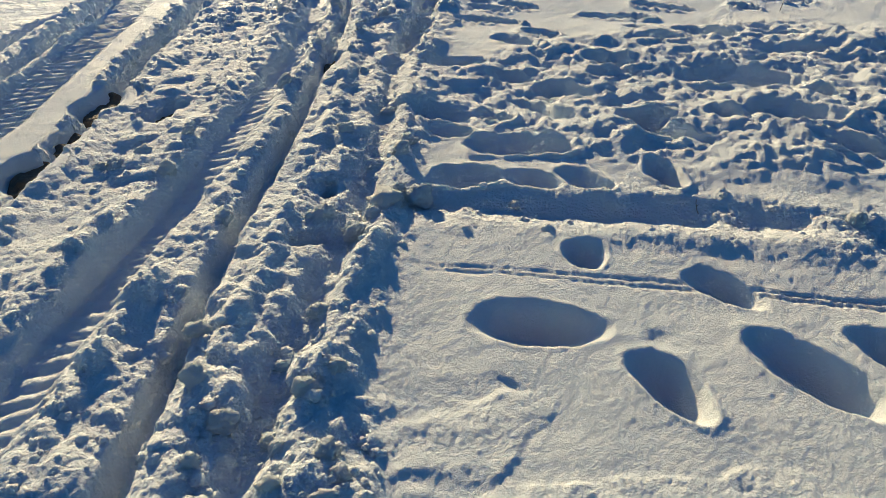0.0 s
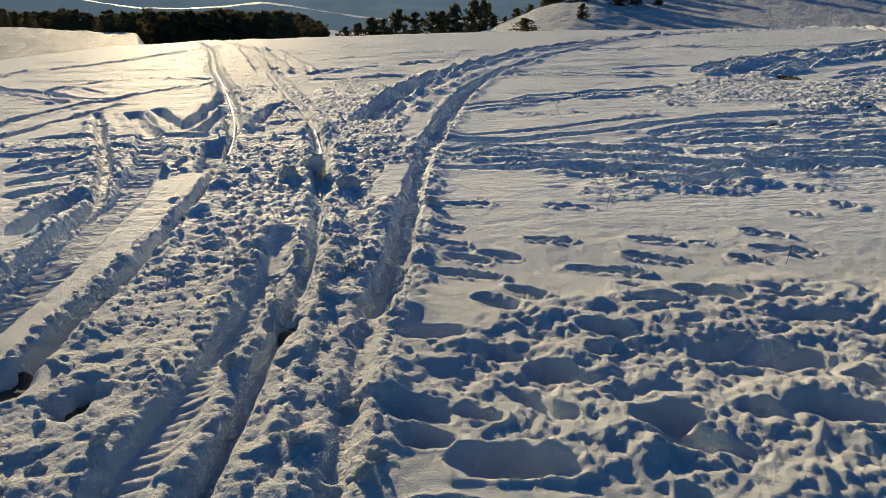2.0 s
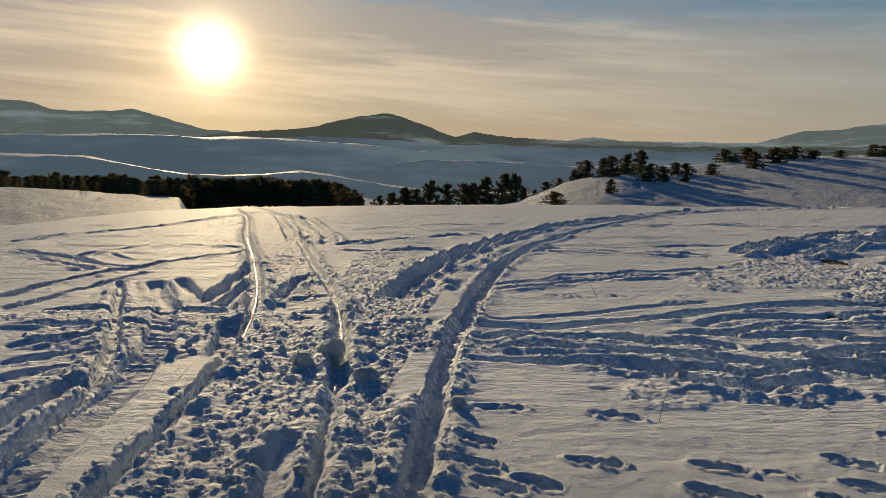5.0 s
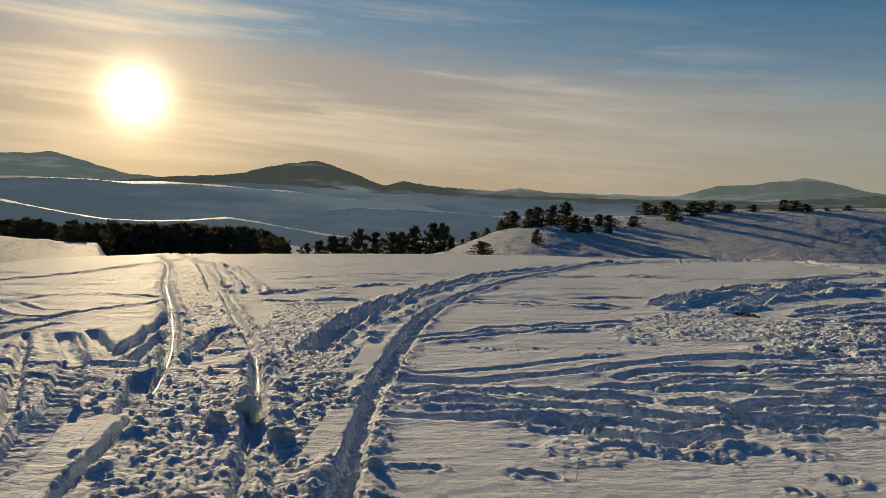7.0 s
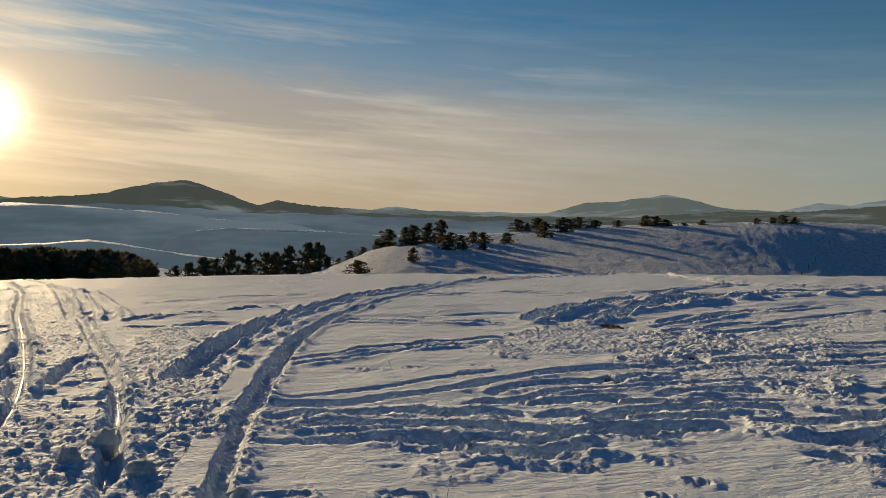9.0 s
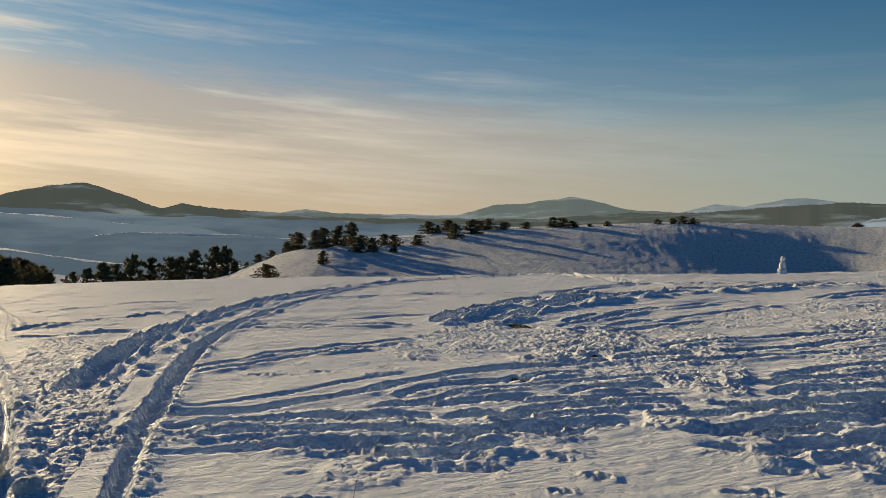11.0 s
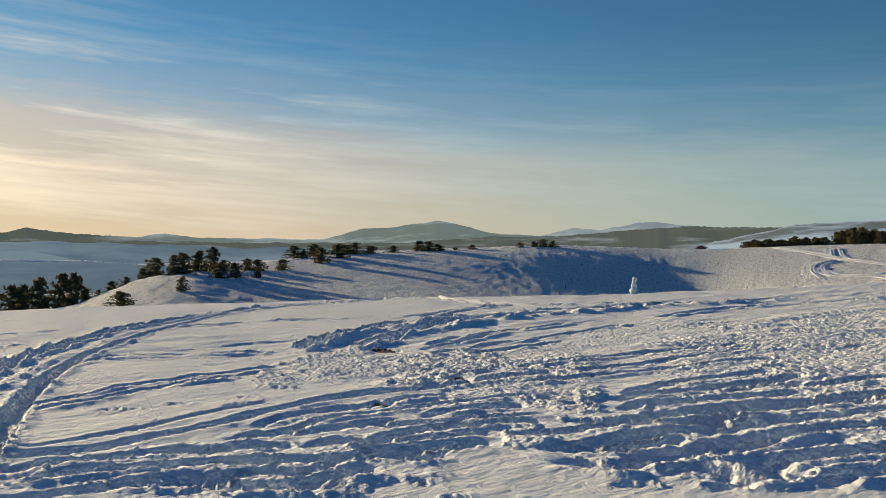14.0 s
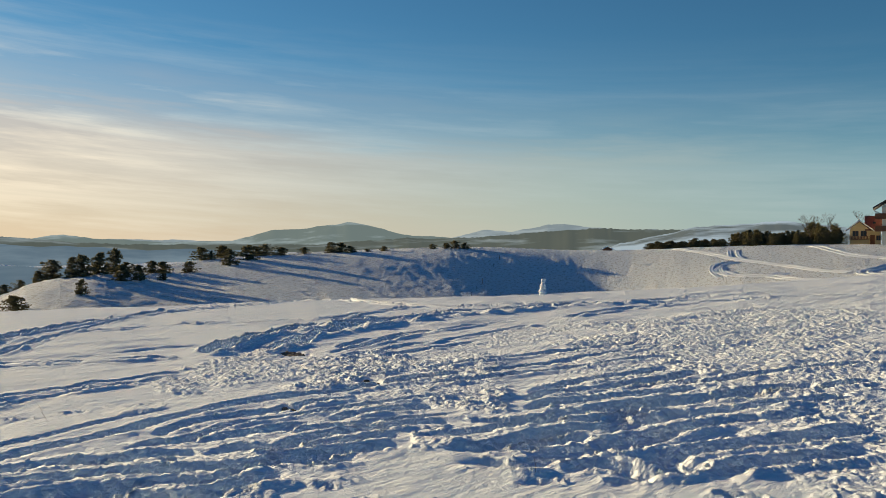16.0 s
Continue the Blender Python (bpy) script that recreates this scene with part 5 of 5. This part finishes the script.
def snowman(bearing, distance):
    bm = bmesh.new()
    ball(bm, 0, 0, 0.12, 0.165, 1.0, 1)
    ball(bm, 0.01, 0, 0.33, 0.125, 1.25, 2)
    ball(bm, 0.02, 0.01, 0.52, 0.075, 1.0, 4)
    ball(bm, 0.05, 0.01, 0.60, 0.095, 0.8, 3)
    me = bpy.data.meshes.new("snowman")
    bm.to_mesh(me)
    bm.free()
    me.polygons.foreach_set("use_smooth", [True] * len(me.polygons))
    me.materials.append(SNOW)
    ob = new("snowman", me)
    x, y, z = spot(bearing, distance)
    ob.location = (x, y, z)
    return tagged(ob, "small snowman of three stacked lumps of snow on the field", "snowman")


snowman(42.65, 32.5)


# ---- fence posts on the slope ----
def fence_post(bearing, distance, tall):
    bm = bmesh.new()
    bmesh.ops.create_cone(bm, cap_ends=True, segments=7, radius1=0.04, radius2=0.03, depth=tall + 0.3)
    for v in bm.verts:
        v.co.x += 0.05 * v.co.z * math.sin(distance)
        v.co.z += tall / 2 - 0.15 + (0.03 * v.co.x / 0.05 if v.co.z > 0 else 0)
    me = bpy.data.meshes.new("fence_post")
    bm.to_mesh(me)
    bm.free()
    me.materials.append(POST)
    ob = new("fence_post", me)
    ob.location = spot(bearing, distance)
    tagged(ob, "thin weathered wooden fence post in snow", "fence post", "fence posts on the slope")


for i in range(11):
    fence_post(35.5 + 0.40 * i, 66 + 6.4 * i, 0.6 + 0.15 * math.sin(i * 2.1))


# ---- dry weeds ----
def weed(x, y, tall, seed):
    rnd = random.Random(seed)
    bm = bmesh.new()

    def twig(a, b, r):
        axis = (b - a).normalized()
        u = axis.orthogonal().normalized()
        v = axis.cross(u)
        ra = [bm.verts.new(a + r * (math.cos(t) * u + math.sin(t) * v)) for t in (0, 2.1, 4.2)]
        rb = [bm.verts.new(b + 0.5 * r * (math.cos(t) * u + math.sin(t) * v)) for t in (0, 2.1, 4.2)]
        for i in range(3):
            bm.faces.new((ra[i], ra[(i + 1) % 3], rb[(i + 1) % 3], rb[i]))

    p = Vector((0, 0, -0.05))
    lean = Vector((rnd.uniform(-0.6, 0.3), rnd.uniform(-0.3, 0.3), 1)).normalized()
    for i in range(5):
        q = p + lean * tall / 4.5 + Vector((rnd.uniform(-1, 1), rnd.uniform(-1, 1), 0)) * tall * 0.03
        twig(p, q, 0.0022)
        if i > 1:
            twig(q, q + Vector((rnd.uniform(-1, 1), rnd.uniform(-1, 1), 1.0)) * tall * 0.16, 0.0014)
        p = q
    me = bpy.data.meshes.new("dry_weed")
    bm.to_mesh(me)
    bm.free()
    me.materials.append(STEM)
    ob = new("dry_weed", me)
    ob.location = (x, y, level(x, y))
    tagged(ob, "thin dry weed stalk sticking out of the snow", "weed", "dry weeds")


for i, (x, y, tall) in enumerate([(1.30, 6.15, 0.16), (1.85, 11.0, 0.22), (1.95, 4.75, 0.15), (0.85, 2.36, 0.07), (-0.3, 2.2, 0.05), (4.1, 5.6, 0.15)]):
    weed(x, y, tall, i)


# ---- soil and ice ----
def soil_patch(x, y, s, seed):
    """Rough bare earth at the bottom of a dug-out place."""
    n = 34
    u = np.linspace(-1, 1, n)
    ux, uy = [q.ravel() for q in np.meshgrid(u, u)]
    px, py = ux * s * 0.7, uy * s * 1.6
    pz = 0.04 * fbm(px + seed, py, 12.0, 7, 3) - 0.10 * smooth(0.7, 1.0, np.hypot(ux, uy))
    ob = new("soil_patch", mesh_from("soil_patch", np.stack([px, py, pz], 1), grid_faces(n, n), SOIL))
    ob.location = (x, y, level(x, y) - (0.05 if y < 6 else 0.0 if y > 12 else 0.03))
    tagged(ob, "bare dark wet soil dug out of the snow by wheels", "soil", "bare soil patches", "structure")


for i, (x, y, s) in enumerate(BARE):
    soil_patch(x, y, s, i)


def ice_strip(points, width, sink):
    """Snow pressed to bare ice along the floor of a rut."""
    p = curve_points(points, 0.12)
    d = np.gradient(p, axis=0)
    d /= np.linalg.norm(d, axis=1)[:, None]
    side = np.stack([d[:, 1], -d[:, 0]], 1)
    rows = []
    for k in (-1, -0.5, 0, 0.5, 1):
        w = width * (0.5 + 0.35 * fbm(p[:, 1], p[:, 0], 1.7, 5, 2))
        q = p + side * (k * w)[:, None]
        z = land(q[:, 0], q[:, 1]) - sink - 0.012 * (1 - k * k) + 0.015 * fbm(q[:, 0], q[:, 1], 5.0, 9, 2)
        rows.append(np.stack([q[:, 0], q[:, 1], z], 1))
    tagged(new("rut_ice", mesh_from("rut_ice", np.vstack(rows), grid_faces(len(rows), len(p))[:, ::-1], ICE)), "polished ice on the floor of a wheel rut", "ice", kind="structure")


ice_strip(RUT_A[5:14], 0.026, 0.046)
ice_strip(RUT_B[8:12], 0.012, 0.036)


# ---- houses at the edge of the field ----
WALL = make_plain("ochre render", (0.62, 0.46, 0.22), (0.72, 0.55, 0.28), 1.5, 0.85, 0.15)
PALE = make_plain("pale render", (0.70, 0.66, 0.56), (0.80, 0.76, 0.66), 1.5, 0.85, 0.15)
ROOF = make_plain("red roof tiles", (0.10, 0.025, 0.018), (0.18, 0.045, 0.03), 3.0, 0.7, 0.5)
DARKROOF = make_plain("dark roof sheet", (0.03, 0.025, 0.025), (0.06, 0.05, 0.05), 3.0, 0.6, 0.3)
WOOD = make_plain("brown stained wood", (0.10, 0.04, 0.02), (0.20, 0.085, 0.04), 6.0, 0.7, 0.4)
TRIM = make_plain("white painted board", (0.75, 0.74, 0.70), (0.82, 0.81, 0.78), 4.0, 0.6, 0.1)
m_glass, n_glass = material("window glass")
finish(n_glass, (0.02, 0.025, 0.03, 1), 0.06)


def slab(bm, x0, y0, z0, x1, y1, z1):
    made = bmesh.ops.create_cube(bm, size=1.0)["verts"]
    for v in made:
        v.co = Vector((x0 + (v.co.x + 0.5) * (x1 - x0), y0 + (v.co.y + 0.5) * (y1 - y0), z0 + (v.co.z + 0.5) * (z1 - z0)))


def box_part(name, parent, mat, *sizes, label=""):
    bm = bmesh.new()
    slab(bm, *sizes)
    bmesh.ops.bevel(bm, geom=bm.edges[:], offset=0.02, segments=1, affect="EDGES")
    return part(name, bm, mat, parent, label, False)


def pitched(name, parent, mat, x0, y0, x1, y1, eave, ridge, thick, along_x):
    """A two-sided roof with thickness, its ridge along x or y."""
    bm = bmesh.new()
    if along_x:
        ends = [[(x, y0, eave), (x, (y0 + y1) / 2, ridge), (x, y1, eave), (x, y1, eave - thick), (x, (y0 + y1) / 2, ridge - thick), (x, y0, eave - thick)] for x in (x0, x1)]
    else:
        ends = [[(x0, y, eave), ((x0 + x1) / 2, y, ridge), (x1, y, eave), (x1, y, eave - thick), ((x0 + x1) / 2, y, ridge - thick), (x0, y, eave - thick)] for y in (y0, y1)]
    a, b = [[bm.verts.new(p) for p in e] for e in ends]
    for i in range(6):
        bm.faces.new((a[i], a[(i + 1) % 6], b[(i + 1) % 6], b[i]))
    for e in (a, b):
        bm.faces.new((e[0], e[1], e[4], e[5]))
        bm.faces.new((e[1], e[2], e[3], e[4]))
    bmesh.ops.recalc_face_normals(bm, faces=bm.faces)
    return part(name, bm, mat, parent, "", False)


def gable_wall(parent, mat, x0, x1, y0, y1, base, eave, ridge):
    bm = bmesh.new()
    rows = [[bm.verts.new(p) for p in ((x0, y, base), (x1, y, base), (x1, y, eave), ((x0 + x1) / 2, y, ridge), (x0, y, eave))] for y in (y0, y1)]
    for i in range(5):
        bm.faces.new((rows[0][i], rows[0][(i + 1) % 5], rows[1][(i + 1) % 5], rows[1][i]))
    for r in rows:
        bm.faces.new(r)
    bmesh.ops.recalc_face_normals(bm, faces=bm.faces)
    return part("wall", bm, mat, parent, "", False)


def window(parent, x, z, w, h, y):
    frame_part = box_part("window", parent, WOOD, x - w / 2 - 0.07, y - 0.05, z - 0.07, x + w / 2 + 0.07, y + 0.05, z + h + 0.07)
    box_part("pane", frame_part, m_glass, x - w / 2, y - 0.07, z, x - 0.03, y - 0.045, z + h)
    box_part("pane", frame_part, m_glass, x + 0.03, y - 0.07, z, x + w / 2, y - 0.045, z + h)


def house_site(name, bearing, distance, size=1.0):
    x, y, z = spot(bearing, distance)
    thing = new(name)
    thing.matrix_world = pose(x, y, z - 0.3, 0, 0, -bearing) @ Matrix.Diagonal((size, size, size, 1))
    return thing


chalet = house_site("house", 62.3, 150, 0.86)
gable_wall(chalet, WALL, 0.0, 3.3, 0.0, 7.0, 0.0, 3.3, 4.7)
box_part("wall", chalet, WALL, 3.3, 0.6, 0.0, 5.3, 6.6, 3.3)
pitched("roof", chalet, ROOF, -0.7, -0.7, 4.0, 7.4, 3.15, 5.0, 0.2, False)
pitched("roof", chalet, ROOF, 2.6, -0.1, 5.6, 7.2, 3.2, 5.9, 0.2, True)
for sx in (-1, 1):
    bm = bmesh.new()
    slab(bm, -1.35, -0.78, -0.12, 1.35, -0.70, 0.12)
    for v in bm.verts:
        v.co = Vector((1.65 + sx * 1.17 + v.co.x, v.co.y, 4.02 - sx * v.co.x * 0.787 + v.co.z))
    part("bargeboard", bm, TRIM, chalet, "white bargeboard", False)
window(chalet, 1.0, 2.0, 0.9, 0.9, -0.02)
window(chalet, 2.4, 2.0, 0.9, 0.9, -0.02)
window(chalet, 4.9, 1.2, 0.6, 0.8, 0.58)
balcony = box_part("balcony", chalet, WOOD, -0.1, -0.9, 1.3, 3.4, 0.0, 1.42)
for i in range(14):
    box_part("slat", balcony, WOOD, -0.05 + 0.25 * i, -0.9, 1.42, 0.11 + 0.25 * i, -0.86, 1.95)
box_part("door", chalet, WOOD, 3.5, 0.5, 0.2, 4.3, 0.62, 2.2)
box_part("skylight", chalet, m_glass, 4.0, 1.45, 4.35, 4.5, 1.6, 4.75)
tagged(chalet, "ochre chalet with a dark red roof and wooden balcony beside pines", "house")

tower = house_site("house", 64.1, 146, 0.9)
box_part("wall", tower, PALE, 0.0, 0.0, 0.0, 10.0, 9.0, 7.4)
pitched("roof", tower, DARKROOF, -1.4, -1.4, 11.4, 10.4, 7.0, 11.0, 0.25, False)
for z in (2.7, 4.9):
    rail = box_part("balcony", tower, WOOD, -1.1, -0.9, z, 10.0, 0.0, z + 0.15)
    box_part("railing", rail, WOOD, -1.1, -0.95, z + 0.15, 10.0, -0.88, z + 1.0)
    window(tower, 1.6, z + 0.4, 1.2, 1.5, -0.02)
    window(tower, 4.6, z + 0.4, 1.2, 1.5, -0.02)
bm = bmesh.new()
slab(bm, -1.3, -0.2, 6.3, 0.0, 0.0, 6.5)
for v in bm.verts:
    v.co.z -= 0.5 * (v.co.x + 1.3)
part("bracket", bm, TRIM, tower, "white roof bracket", False)
tagged(tower, "tall pale house with wooden balconies and a dark overhanging roof", "house")


def cabin(bearing, distance, wide, tall, label):
    thing = house_site("cabin", bearing, distance)
    gable_wall(thing, WOOD, 0, wide, 0, wide * 1.2, 0, tall * 0.55, tall * 0.95)
    pitched("roof", thing, SNOW, -0.3, -0.3, wide + 0.3, wide * 1.2 + 0.3, tall * 0.5, tall, 0.15, False)
    box_part("door", thing, WOOD, wide * 0.4, -0.04, 0.1, wide * 0.4 + 0.8, 0.03, min(2.0, tall * 0.5))
    tagged(thing, label, "cabin")


cabin(46.7, 147, 1.7, 1.1, "low dark shed with snow on its roof behind the rise")
cabin(55.0, 185, 5.0, 3.4, "small dark cabin with a snowy gable roof among pines")
cabin(0.9, 128, 2.0, 3.0, "small dark hut with a snow-covered roof among pines")


# ---- bare trees by the houses ----
def bare_tree(bearing, distance, tall, seed):
    rnd = random.Random(seed)
    thing = new("bare_tree")
    curve = bmesh.new()

    def grow(a, d, l, r, depth):
        b = a + d * l
        u = d.orthogonal().normalized()
        v = d.cross(u)
        ra = [curve.verts.new(a + r * (math.cos(t) * u + math.sin(t) * v)) for t in (0, 1.57, 3.14, 4.71)]
        rb = [curve.verts.new(b + 0.7 * r * (math.cos(t) * u + math.sin(t) * v)) for t in (0, 1.57, 3.14, 4.71)]
        for i in range(4):
            curve.faces.new((ra[i], ra[(i + 1) % 4], rb[(i + 1) % 4], rb[i]))
        if depth:
            for i in range(3 if depth > 1 else 4):
                turn = Vector((rnd.gauss(0, 0.45), rnd.gauss(0, 0.45), rnd.uniform(0.0, 0.35)))
                grow(b, (d + turn).normalized(), l * rnd.uniform(0.6, 0.85), 0.6 * r, depth - 1)

    grow(Vector((0, 0, -0.2)), Vector((0, 0, 1)), tall * 0.3, 0.09, 5)
    part("trunk", curve, BARK, thing)
    thing.location = spot(bearing, distance)
    tagged(thing, "leafless pale tree with fine branches beside pines", "tree")


bare_tree(60.0, 152, 5.2, 1)
bare_tree(61.0, 154, 5.6, 2)
bare_tree(63.3, 165, 7.5, 3)
